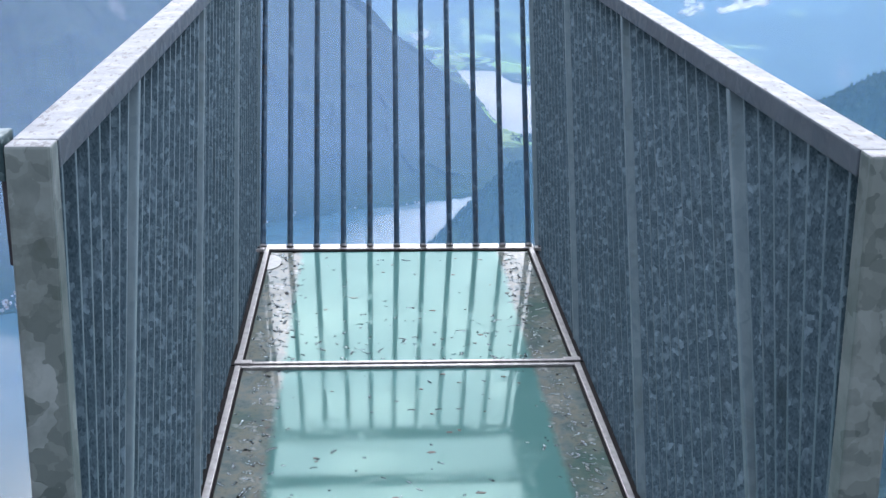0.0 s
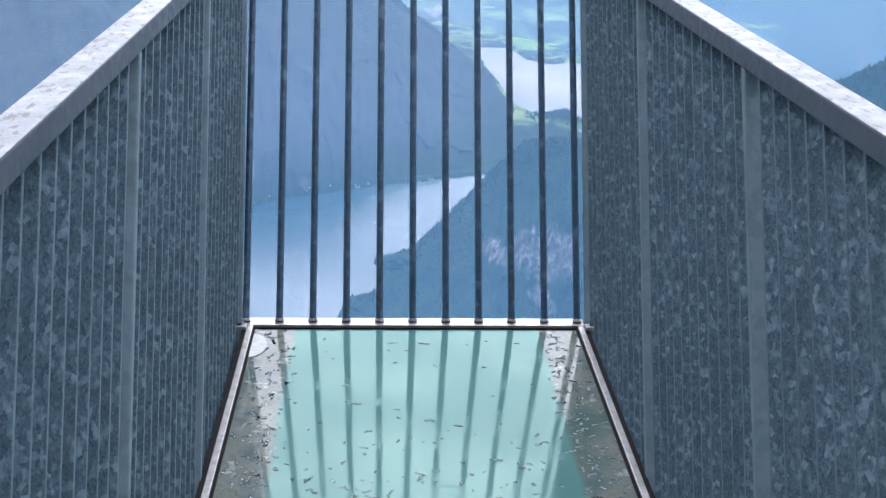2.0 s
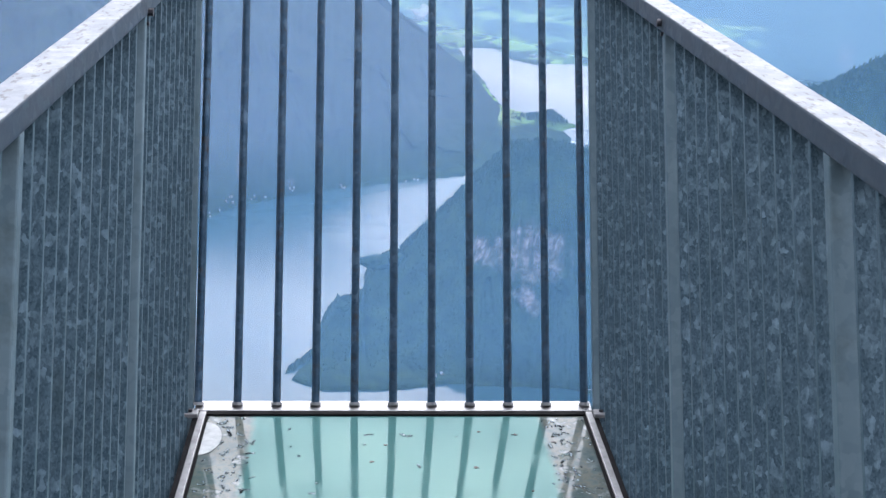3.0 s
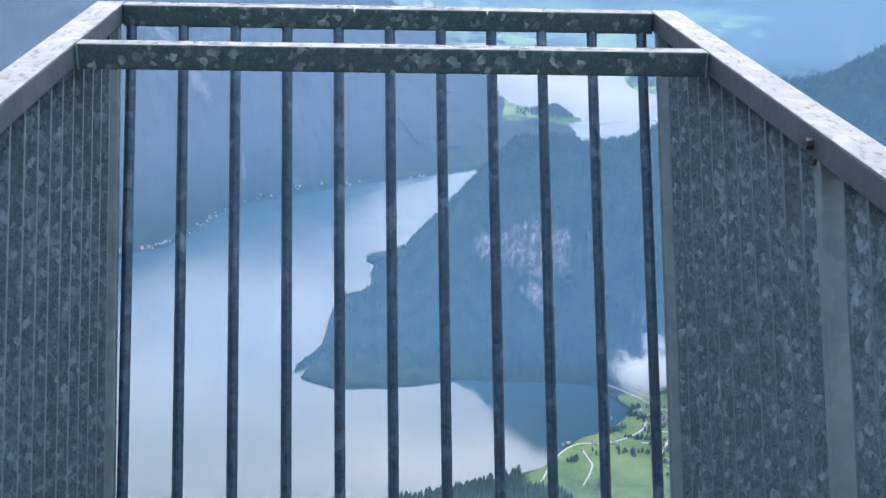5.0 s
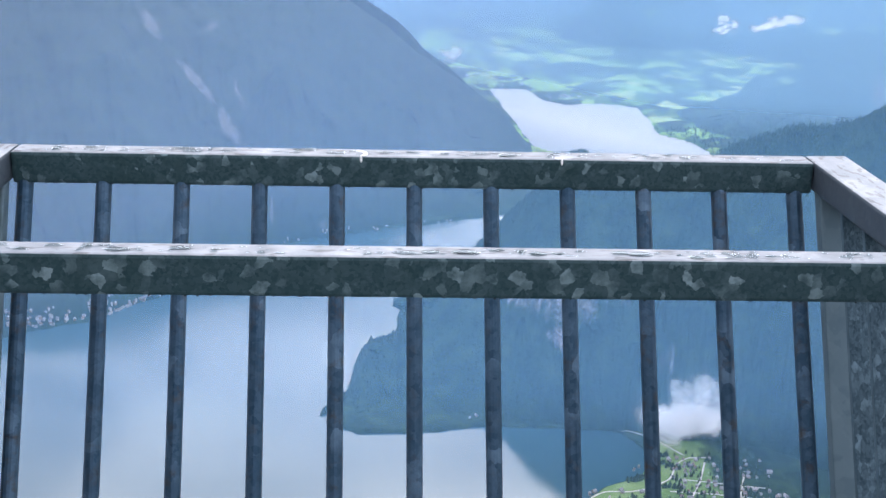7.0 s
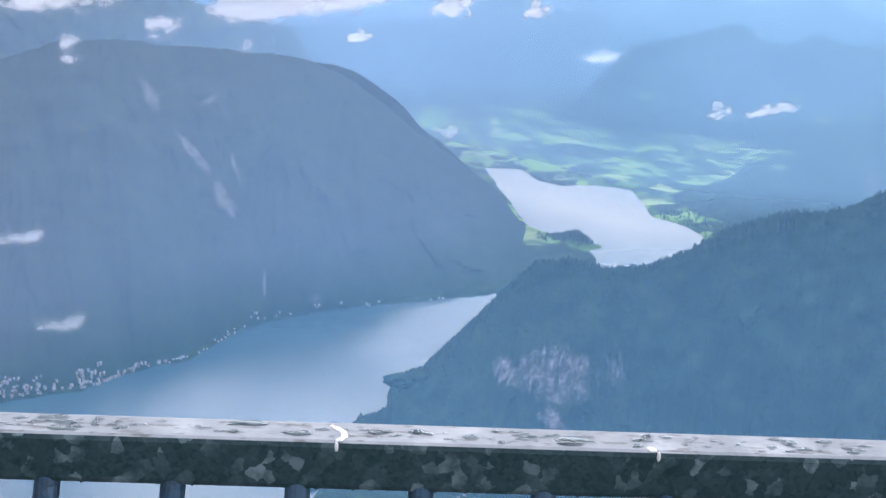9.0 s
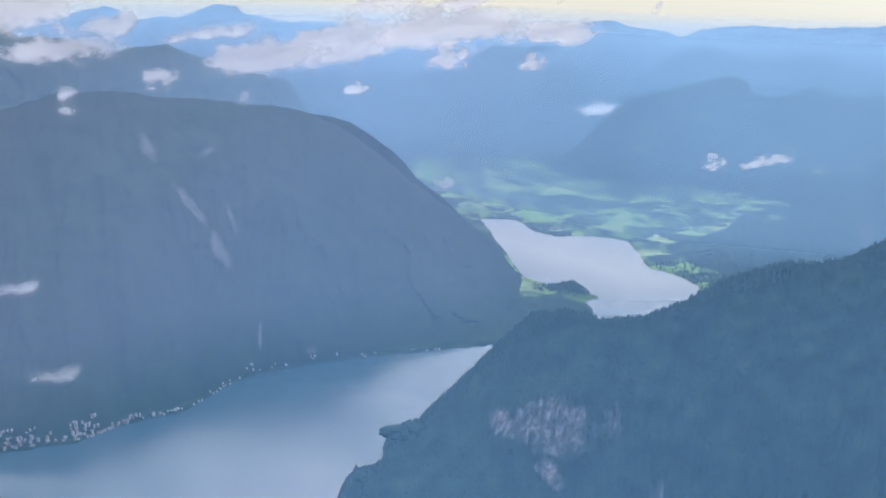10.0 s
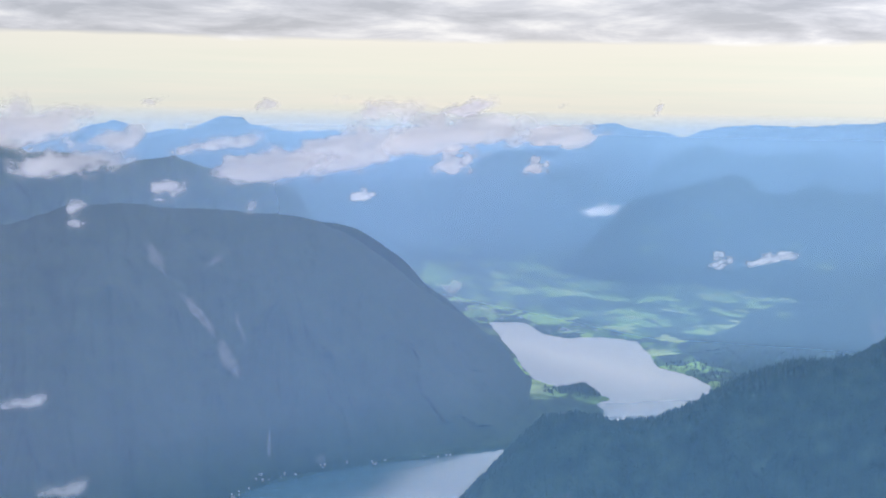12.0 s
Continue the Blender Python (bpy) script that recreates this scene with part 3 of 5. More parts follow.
def build_ground():
    az = np.radians(np.concatenate([np.arange(-180, -34, 2.0), np.arange(-34, 38, 0.14), np.arange(38, 180, 2.0)]))
    r = np.concatenate([np.geomspace(0.6, 700, 90), np.geomspace(715, 1400, 150), np.geomspace(1407, 5600, 190)])
    A, R = np.meshgrid(az, r)
    X, Y = R * np.sin(A), R * np.cos(A) - 1.0
    shore = lake_distance(X, Y) + 6 * fbm(X / 40, Y / 40, 4)
    valley = LAKE_Z - 12 + 15 * smooth01((shore + 6) / 12) + np.clip(shore, 0, 400) * 0.03 + 4 * np.clip(fbm(X / 260, Y / 260, 5), 0, 1) * smooth01(shore / 60)
    # low wooded knolls in the plain
    for kx, ky, kh, ka, kb in ((475, 3300, 30, 110, 50), (690, 3480, 26, 120, 50), (360, 2310, 15, 34, 26)):
        valley = valley + kh * np.exp(-((X - kx) / ka) ** 2 - ((Y - ky) / kb) ** 2)
    # the summit that carries the platform, with its cliff
    edge = 0.5 + 1.2 * fbm(X / 3 + 5, Y / 3, 3) + np.abs(X) * 0.08
    ahead = Y - edge
    cliff = -5.0 + 1.2 * fbm(X / 2.5, Y / 2.5, 5) - np.clip(ahead, 0, 400) * 1.55 - 60 * smooth01(ahead / 30) + 14 * fbm(X / 40, Y / 40, 5) * smooth01(ahead / 40)
    cliff = np.where(ahead < 0, -5.0 + 1.2 * fbm(X / 2.5, Y / 2.5, 5) + np.clip(-ahead - 12, 0, 300) * 0.12 - np.clip(np.abs(X) - 60, 0, 2000) * 0.5, cliff - np.clip(np.abs(X) - 80, 0, 2000) * 0.3)
    Z = np.maximum(valley, cliff)
    rock = np.where(cliff > valley, 0.75, 0.0)
    patch = fbm(X / 230 + 3, Y / 300, 4)
    plain = smooth01((Y - 2150) / 150) * smooth01((4400 - Y) / 300)
    meadow = plain * np.clip(0.85 + 1.1 * patch, 0, 1.1) * np.clip(2.0 - np.abs(X - 620) / 560, 0, 1)
    knoll = sum(np.exp(-((X - kx) / ka) ** 2 - ((Y - ky) / kb) ** 2) for kx, ky, ka, kb in ((475, 3300, 130, 60), (690, 3480, 140, 55), (360, 2310, 34, 26)))
    meadow = meadow * (1 - np.clip(knoll * 1.6, 0, 1))
    meadow = np.maximum(meadow, np.exp(-((X - 375) / 55) ** 2 - ((Y - 2270) / 50) ** 2) * (1 - np.clip(np.exp(-((X - 360) / 34) ** 2 - ((Y - 2310) / 26) ** 2) * 1.5, 0, 1)))
    # the near delta with its fields
    delta = smooth01((shore - 2) / 8) * smooth01((Y - 780) / 60) * smooth01((1110 - Y) / 40) * smooth01((X - 110 - (960 - Y) * 0.25) / 25) * smooth01((330 - X) / 50)
    meadow = np.maximum(meadow, delta * np.clip(1.45 + 0.9 * fbm(X / 45, Y / 45, 4), 0, 2))
    P = np.stack([X, Y, Z], -1)
    GROUND.update(az=az, r=r, z=Z)
    return tagged(grid_mesh("ground", P, LAND_NEAR, {"rock": rock, "meadow": meadow}, wrap=True), "valley floor with meadows and woods under a rocky cliff", "ground", kind="structure")


GROUND = {}
ground = build_ground()


def ground_z(x, y):
    """Height of the ground sheet at a place."""
    a, rr = math.atan2(x, y + 1.0), math.hypot(x, y + 1.0)
    i = min(max(int(np.searchsorted(GROUND["r"], rr)) - 1, 0), len(GROUND["r"]) - 2)
    j = min(max(int(np.searchsorted(GROUND["az"], a)) - 1, 0), len(GROUND["az"]) - 2)
    u = (rr - GROUND["r"][i]) / (GROUND["r"][i + 1] - GROUND["r"][i])
    v = (a - GROUND["az"][j]) / (GROUND["az"][j + 1] - GROUND["az"][j])
    z = GROUND["z"]
    return float((z[i, j] * (1 - v) + z[i, j + 1] * v) * (1 - u) + (z[i + 1, j] * (1 - v) + z[i + 1, j + 1] * v) * u)



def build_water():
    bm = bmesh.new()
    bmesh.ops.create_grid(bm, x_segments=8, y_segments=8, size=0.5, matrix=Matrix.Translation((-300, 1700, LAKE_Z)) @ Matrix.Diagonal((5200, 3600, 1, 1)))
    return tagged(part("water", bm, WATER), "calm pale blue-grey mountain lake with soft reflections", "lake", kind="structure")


build_water()

# ---- mountains ----
# knots: azimuth, crest slope seen from the summit, crest distance, foot distance, foot height


def mountain(name, knots, mat, label, back, res, rows, rough, gully, seed, rock=None, bulge=1.0, tree=0.0, meadow=None, soft=0.3, crag=0.10):
    K = np.array(knots, float)
    az = np.arange(K[0, 0], K[-1, 0] + 1e-6, res)

    def at(col):
        v = np.interp(az, K[:, 0], K[:, col])
        k = max(3, int(soft / res) | 1)
        return np.convolve(np.pad(v, k // 2, mode="edge"), np.ones(k) / k, "valid")
    tan, D, B, F = at(1), at(2), at(3), at(4)
    crest = np.interp(az, K[:, 0], K[:, 1]) * 0.6 + tan * 0.4
    crest = crest * D
    v = np.concatenate([np.linspace(0, 1, rows), np.linspace(1, 2, rows // 3)[1:]])
    V, AZ = np.meshgrid(v, np.radians(az), indexing="ij")
    Dm, Bm, Fm, Cm = (np.broadcast_to(q, V.shape) for q in (D, B, F, crest))
    behind = np.minimum(back, (Cm - LAKE_Z + 40) / 0.9)
    rad = np.where(V <= 1, Bm + (Dm - Bm) * V, Dm + (V - 1) * behind)
    up = np.where(V <= 1, np.clip(V, 0, 1) ** bulge, 2 - V)
    base = np.where(V <= 1, Fm, LAKE_Z - 40)
    Z = base + (Cm - base) * up
    X, Y = rad * np.sin(AZ), rad * np.cos(AZ)
    along = AZ * 1000
    env = np.sin(np.clip(V, 0, 1) * math.pi) ** 0.7
    g = ridged(along / gully[0] + seed, V * gully[1] + 0.8 * fbm(along / gully[0], V * 2 + seed, 3), 4) - 0.55
    push = rough * (g * 1.3 + 0.5 * fbm(X / gully[2] + seed, Z / gully[2], 5)) * env
    X, Y = X - push * np.sin(AZ), Y - push * np.cos(AZ)
    Z = Z + rough * 0.12 * fbm(X / (gully[2] * 0.5), Y / (gully[2] * 0.5) + seed, 5) * env
    near1 = np.exp(-((V - 1) / 0.25) ** 2)
    Z = Z + near1 * rough * crag * fbm(along / (gully[2] * 0.07), V * 5 + seed, 6, 0.6)
    if tree:
        Z = Z + tree * np.abs(fbm(along / 1.1, rad / 3.0 + seed, 2)) * np.clip(V * 8, 0, 1)
    att = np.zeros(V.shape)
    slope_az, slope_tan = np.degrees(AZ), Z / np.maximum(rad, 1)
    for ca, ct, wa, wt, tilt, amount in rock or ():
        u = (slope_az - ca) - tilt * (slope_tan - ct)
        att = np.maximum(att, amount * np.exp(-(u / wa) ** 2 - ((slope_tan - ct) / wt) ** 2))
    att = att * (0.65 + 0.7 * ridged(along / 5, V * 3, 4))
    mea = np.zeros(V.shape)
    for ca, ct, wa, wt in meadow or ():
        mea = np.maximum(mea, np.exp(-((slope_az - ca) / wa) ** 2 - ((slope_tan - ct) / wt) ** 2))
    ob = grid_mesh(name, np.stack([X, Y, Z], -1), mat, {"rock": att, "meadow": mea})
    SLOPES[name] = np.stack([X, Y, Z], -1)
    return tagged(ob, label, "mountain", kind="structure")


SLOPES = {}
W = LAKE_Z - 8
mountain("mountain_wooded_ridge",
         [(-4.75, -0.505, 1146, 1138, W), (-4.5, -0.492, 1156, 1140, W), (-4.2, -0.482, 1170, 1142, W), (-3.7, -0.474, 1185, 1138, W), (-2.75, -0.461, 1215, 1130, W), (-2.45, -0.440, 1235, 1126, W), (-2.2, -0.425, 1255, 1124, W), (-1.6, -0.410, 1300, 1120, W), (-0.25, -0.4025, 1340, 1118, W),
          (-0.12, -0.386, 1370, 1118, W), (0.05, -0.373, 1390, 1118, W), (1.5, -0.3625, 1430, 1122, W), (2.0, -0.350, 1440, 1128, W), (3.05, -0.332, 1450, 1134, W), (4.15, -0.311, 1440, 1135, W),
          (5.25, -0.290, 1430, 1135, W), (6.9, -0.260, 1400, 1135, W), (8.55, -0.255, 1370, 1136, W), (10.5, -0.2615, 1350, 1140, W), (12.35, -0.257, 1330, 1135, W), (14.4, -0.2385, 1320, 1120, W),
          (16.05, -0.2176, 1320, 1125, W), (17.6, -0.2073, 1325, 1122, W), (18.8, -0.199, 1330, 1120, W), (20.1, -0.1975, 1335, 1110, W), (21.2, -0.1935, 1340, 1100, W), (22.3, -0.1815, 1350, 1080, W), (23.5, -0.168, 1360, 1060, W), (25, -0.155, 1370, 1050, W), (30, -0.12, 1400, 1000, W), (42, -0.05, 1500, 900, W)],
         LAND_MID, "steep dark wooded ridge with pale cliffs above the lake", 420, 0.06, 190, 34, (28, 1.6, 90), 3.0, crag=0.05,
         rock=[(8.2, -0.362, 3.2, 0.042, -6, 0.565), (5.7, -0.358, 0.9, 0.018, -12, 0.64), (8.2, -0.405, 0.9, 0.018, -10, 0.68), (11.3, -0.345, 0.9, 0.035, 0, 0.56), (13.8, -0.41, 1.2, 0.03, 5, 0.44), (-2.6, -0.445, 0.5, 0.012, 0, 0.55), (20, -0.24, 1.5, 0.02, 0, 0.3)], bulge=0.8, tree=3.0, soft=0.15)
WALL_CREST = [(-48, -0.02), (-36, -0.05), (-26, -0.085), (-18.2, -0.0974), (-17, -0.0908), (-15.5, -0.0818), (-13.3, -0.0813), (-10.75, -0.0843), (-8.15, -0.0876), (-6.0, -0.0885), (-4.43, -0.0942), (-3.08, -0.1032),
              (-1.72, -0.1171), (-0.07, -0.1381), (1.6, -0.1606), (2.7, -0.1731), (4.1, -0.1894), (4.96, -0.2011), (5.7, -0.2178), (6.4, -0.2296), (7.2, -0.233), (9.0, -0.243)]
WALL_FOOT = [(-48, 1150), (-36, 1250), (-26, 1350), (-18.5, 1478), (-16, 1484), (-13.5, 1530), (-11, 1570), (-8.4, 1680), (-6.3, 1755), (-4.4, 1790), (-2.5, 1815), (-0.35, 1850), (1.3, 1875), (3.24, 1905), (5.18, 1945), (6.4, 2010), (7.2, 2080), (9.0, 2140)]
wall_foot = np.array(WALL_FOOT, float)
mountain("mountain_lake_wall",
         [(a, c, 2470 - 140 * max(0.0, (a - 5) / 4) - 8 * max(0.0, -8 - a), float(np.interp(a, wall_foot[:, 0], wall_foot[:, 1])), W) for a, c in WALL_CREST],
         LAND_WALL, "broad dark forested mountain wall rising from the lake", 500, 0.1, 200, 95, (60, 1.5, 200), 11.0,
         rock=[(-9.7, -0.172, 0.35, 0.026, -42, 0.75), (-8.3, -0.208, 0.55, 0.022, -25, 0.70), (-9.0, -0.128, 0.6, 0.010, 40, 0.60), (-6.4, -0.285, 0.13, 0.016, 0, 0.8), (-11.6, -0.125, 0.6, 0.025, -35, 0.55), (-4, -0.298, 0.5, 0.008, 0, 0.6), (-7.7, -0.185, 0.25, 0.022, -20, 0.6)], bulge=0.75, tree=2.0, crag=0.06)
mountain("mountain_behind_wall",
         [(-48, 0.04, 3500, 2600, W), (-30, 0.02, 3500, 2700, W), (-22, -0.005, 3500, 2800, W), (-19.0, -0.022, 3500, 2900, W), (-18.1, -0.0276, 3500, 2900, W), (-17.2, -0.0397, 3500, 2900, W), (-15.5, -0.0401, 3500, 2900, W), (-14.5, -0.0444, 3500, 2900, W), (-13.3, -0.0486, 3500, 2900, W), (-11.75, -0.045, 3500, 2900, W),
          (-10.73, -0.0412, 3500, 2900, W), (-9.7, -0.0504, 3500, 2900, W), (-8.15, -0.0555, 3500, 2900, W), (-6.84, -0.062, 3500, 2900, W), (-5.15, -0.0686, 3480, 2950, W), (-4.65, -0.0825, 3450, 2980, W), (-4.3, -0.0942, 3430, 3000, W),
          (-3.36, -0.0972, 3400, 3030, W), (-2.28, -0.1016, 3400, 3050, W), (-1.46, -0.1099, 3380, 3060, W), (-0.08, -0.1261, 3350, 3080, W), (0.47, -0.1355, 3340, 3090, W), (1.03, -0.1473, 3320, 3100, W), (2.26, -0.1622, 3300, 3110, W), (4.3, -0.176, 3250, 3120, W)],
         LAND_FAR, "blue hazy forested mountain behind the lake wall", 300, 0.1, 90, 80, (60, 1.2, 220), 23.0, tree=1.5, soft=0.12, crag=0.10)
mountain("mountain_plain_far_side",
         [(-8, -0.075, 4450, 4200, W - 30), (-5.2, -0.0676, 4450, 4200, W - 30), (-0.4, -0.060, 4450, 4200, W - 30), (2.11, -0.0601, 4450, 4200, W - 30), (3.33, -0.0464, 4450, 4200, W - 30), (4.38, -0.0356, 4450, 4200, W - 30), (5.2, -0.0338, 4450, 4200, W - 30), (6.0, -0.0348, 4450, 4200, W - 30), (6.83, -0.0488, 4440, 4200, W - 30), (7.9, -0.0486, 4440, 4180, W - 30), (9.23, -0.0504, 4430, 4160, W - 30),
          (10.19, -0.0615, 4420, 4130, W - 30), (10.88, -0.0727, 4400, 4100, W - 30), (12.5, -0.085, 4380, 4100, W - 30), (15, -0.11, 4380, 4100, W - 30)],
         LAND_FAR, "far blue mountain beyond the plain", 90, 0.08, 110, 110, (36, 1.3, 150), 31.0, tree=1.5, crag=0.10, soft=0.12, bulge=1.4,
         meadow=[(6.2, -0.124, 1.6, 0.006), (4.0, -0.130, 1.2, 0.006), (8.4, -0.120, 0.9, 0.004), (2.8, -0.118, 0.7, 0.004)])
mountain("mountain_meadow_hills",
         [(6.6, -0.150, 4000, 3930, W - 30), (7.6, -0.132, 4000, 3910, W - 30), (8.6, -0.114, 4000, 3890, W - 30), (9.6, -0.0950, 4000, 3880, W - 30), (10.88, -0.0727, 4000, 3850, W - 30), (12.0, -0.0670, 4000, 3820, W - 30), (12.7, -0.0645, 4000, 3800, W - 30), (13.5, -0.0600, 4000, 3780, W - 30), (14.24, -0.0588, 4000, 3770, W - 30), (14.7, -0.0545, 4000, 3760, W - 30), (15.38, -0.0520, 4000, 3740, W - 30), (15.9, -0.0530, 4000, 3720, W - 30), (16.28, -0.0551, 4000, 3700, W - 30), (16.5, -0.0602, 4000, 3690, W - 30),
          (16.82, -0.0639, 4000, 3680, W - 30), (17.58, -0.0665, 4000, 3650, W - 30), (18.33, -0.0649, 4000, 3600, W - 30), (18.81, -0.0591, 4000, 3560, W - 30), (19.42, -0.0573, 4000, 3530, W - 30), (19.9, -0.0605, 4000, 3500, W - 30), (20.3, -0.0633, 4000, 3470, W - 30), (21.03, -0.0636, 4000, 3430, W - 30), (22.4, -0.058, 4000, 3350, W - 30), (24, -0.052, 4000, 3250, W - 30), (30, -0.045, 4000, 3000, W - 30), (45, -0.03, 3900, 2600, W - 30)],
         LAND_FAR, "hazy wooded hills dotted with bright meadows", 300, 0.08, 170, 170, (34, 1.3, 130), 43.0, tree=1.5, crag=0.09, soft=0.1, bulge=1.2,
         meadow=[(13.4, -0.133, 0.9, 0.006), (14.4, -0.086, 0.5, 0.005), (12.0, -0.100, 0.8, 0.004), (19.7, -0.122, 0.8, 0.004), (22.3, -0.106, 0.8, 0.004), (21.4, -0.120, 0.8, 0.003), (11.6, -0.113, 0.9, 0.003), (18.3, -0.108, 0.8, 0.003), (10.6, -0.130, 0.8, 0.004), (14.9, -0.092, 0.4, 0.004)])
mountain("mountain_wooded_spur",
         [(11.7, -0.222, 2900, 2820, W), (12.5, -0.203, 2880, 2790, W), (13.6, -0.191, 2820, 2690, W), (14.8, -0.184, 2780, 2590, W), (15.9, -0.175, 2750, 2560, W), (16.6, -0.162, 2750, 2540, W), (17.8, -0.156, 2750, 2530, W), (19.0, -0.150, 2750, 2520, W), (20.4, -0.140, 2750, 2500, W), (22.4, -0.126, 2750, 2450, W), (24, -0.120, 2750, 2400, W), (32, -0.11, 2750, 2300, W), (45, -0.08, 2750, 2200, W)],
         LAND_FAR, "hazy wooded spur behind the near ridge", 300, 0.08, 80, 60, (34, 1.3, 110), 71.0, tree=2.0, soft=0.15, crag=0.08,
         rock=[(22.2, -0.165, 0.7, 0.02, 0, 0.55)], meadow=[(17.9, -0.163, 0.7, 0.004)])
mountain("mountain_second_chain",
         [(10.5, -0.075, 4640, 4520, W), (11.6, -0.056, 4640, 4520, W), (12.6, -0.038, 4640, 4520, W), (13.4, -0.0305, 4640, 4520, W), (14.2, -0.0275, 4640, 4520, W), (14.65, -0.0285, 4640, 4520, W), (15.4, -0.033, 4640, 4520, W), (16.2, -0.0370, 4640, 4520, W), (17.2, -0.0355, 4640, 4520, W), (18.2, -0.0325, 4640, 4520, W), (19.7, -0.0302, 4640, 4520, W), (20.3, -0.036, 4640, 4520, W), (20.7, -0.0407, 4640, 4520, W), (22.35, -0.0448, 4640, 4520, W), (30, -0.04, 4640, 4520, W), (45, -0.04, 4640, 4520, W)],
         LAND_FAR, "pale blue second mountain chain before the skyline", 60, 0.08, 40, 40, (30, 1.0, 160), 61.0, soft=0.1, crag=0.22)
mountain("mountain_wall_shoulder",
         [(-9, -0.098, 2760, 2600, W), (-6.0, -0.096, 2760, 2600, W), (-4.57, -0.0952, 2760, 2600, W), (-3.36, -0.0972, 2760, 2600, W), (-2.28, -0.1016, 2760, 2600, W), (-1.46, -0.1099, 2760, 2600, W), (-0.08, -0.1261, 2760, 2600, W), (0.47, -0.1355, 2760, 2600, W), (1.03, -0.1473, 2760, 2600, W), (2.26, -0.1622, 2740, 2600, W), (4, -0.190, 2700, 2600, W), (5, -0.21, 2680, 2600, W)],
         LAND_MID, "dark forested shoulder behind the mountain wall", 150, 0.1, 60, 40, (50, 1.2, 160), 27.0, tree=2.0, soft=0.12, crag=0.05)
SKYLINE = [(-60, -0.02), (-30, -0.01), (-20, -0.02), (-18.1, -0.0202), (-15.4, -0.024), (-14.48, -0.0185), (-14.0, -0.0155), (-13.75, -0.0160), (-13.49, -0.0135), (-12.87, -0.0172), (-12.0, -0.0238), (-11.2, -0.0210), (-9.96, -0.0206), (-9.3, -0.0150), (-8.6, -0.0098), (-8.3, -0.0094), (-7.9, -0.0105), (-7.55, -0.0100), (-7.3, -0.0160),
           (-6.32, -0.0189), (-5.53, -0.0222), (-3.68, -0.0205), (2, -0.028), (6.3, -0.0229), (7.83, -0.0200), (8.61, -0.0136), (9.3, -0.0122), (10.06, -0.0115), (10.73, -0.0158), (11.6, -0.0172), (12.56, -0.0188), (13.09, -0.0228), (14.1, -0.0154), (15.37, -0.0118), (16.38, -0.0111), (18.14, -0.0122), (20.57, -0.0089), (22.19, -0.0075), (35, -0.01), (60, -0.02)]
sky_az = np.arange(-60, 60.01, 0.1)
sky_tan = np.interp(sky_az, [k[0] for k in SKYLINE], [k[1] for k in SKYLINE]) + 0.0014 * fbm(sky_az * 3.1, sky_az * 0 + 3.1, 4, 0.6)
SKYLINE = [(a, c, 4850, 4740, W) for a, c in zip(sky_az, sky_tan)]
mountain("mountain_skyline", SKYLINE,
         LAND_FAR, "pale blue mountain chain along the skyline", 120, 0.1, 50, 30, (30, 1.0, 160), 57.0, soft=0.06, crag=0.0)



def outcrop(az, tan, dist, size, seed, label):
    """A lumpy overgrown rock that stands out from the slope."""
    bm = bmesh.new()
    bmesh.ops.create_icosphere(bm, subdivisions=4, radius=1)
    for v in bm.verts:
        c = v.co
        k = 1 + 0.30 * float(fbm(np.array(c.x * 1.4 + seed), np.array(c.y * 1.4 + c.z * 2.1), 4)) + 0.10 * float(fbm(np.array(c.x * 6 + seed), np.array(c.z * 6 + c.y * 4), 3))
        v.co = (c.x * size[0] * k, c.y * size[1] * k, c.z * size[2] * k)
    ob = part("rock_outcrop", bm, LAND_MID, smooth=True)
    ob.matrix_basis = pose(dist * math.sin(radians(az)), dist * math.cos(radians(az)), dist * tan, 0, 0, -az)
    return tagged(ob, label, "rock", group="outcrops of the headland", kind="structure")


outcrop(0.35, -0.3735, 1384, (19, 16, 8.5), 2, "rounded overgrown rock head over the lake")
outcrop(1.2, -0.3720, 1404, (17, 18, 11), 5, "rounded overgrown rock head over the lake")
outcrop(-1.45, -0.4160, 1290, (11, 12, 6), 8, "small overgrown rock on the headland")

# ---- haze between the ranges ----


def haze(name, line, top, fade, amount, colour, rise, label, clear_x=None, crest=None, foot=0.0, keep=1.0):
    """An upright tinted sheet in place of a bank of haze, on a line over the ground; crest: knots of the range on whose
    slopes it lies, and the distance behind it.
    """
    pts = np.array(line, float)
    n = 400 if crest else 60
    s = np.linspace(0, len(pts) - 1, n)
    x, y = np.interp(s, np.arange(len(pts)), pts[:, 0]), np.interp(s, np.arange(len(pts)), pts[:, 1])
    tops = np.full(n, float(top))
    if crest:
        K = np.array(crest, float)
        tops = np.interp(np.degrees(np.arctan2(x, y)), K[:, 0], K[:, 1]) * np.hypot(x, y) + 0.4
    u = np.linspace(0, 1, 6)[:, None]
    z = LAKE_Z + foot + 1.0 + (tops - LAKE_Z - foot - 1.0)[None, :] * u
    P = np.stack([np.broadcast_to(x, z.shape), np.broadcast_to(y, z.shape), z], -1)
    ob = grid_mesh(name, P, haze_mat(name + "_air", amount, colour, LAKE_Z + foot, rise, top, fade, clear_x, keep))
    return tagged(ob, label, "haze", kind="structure")


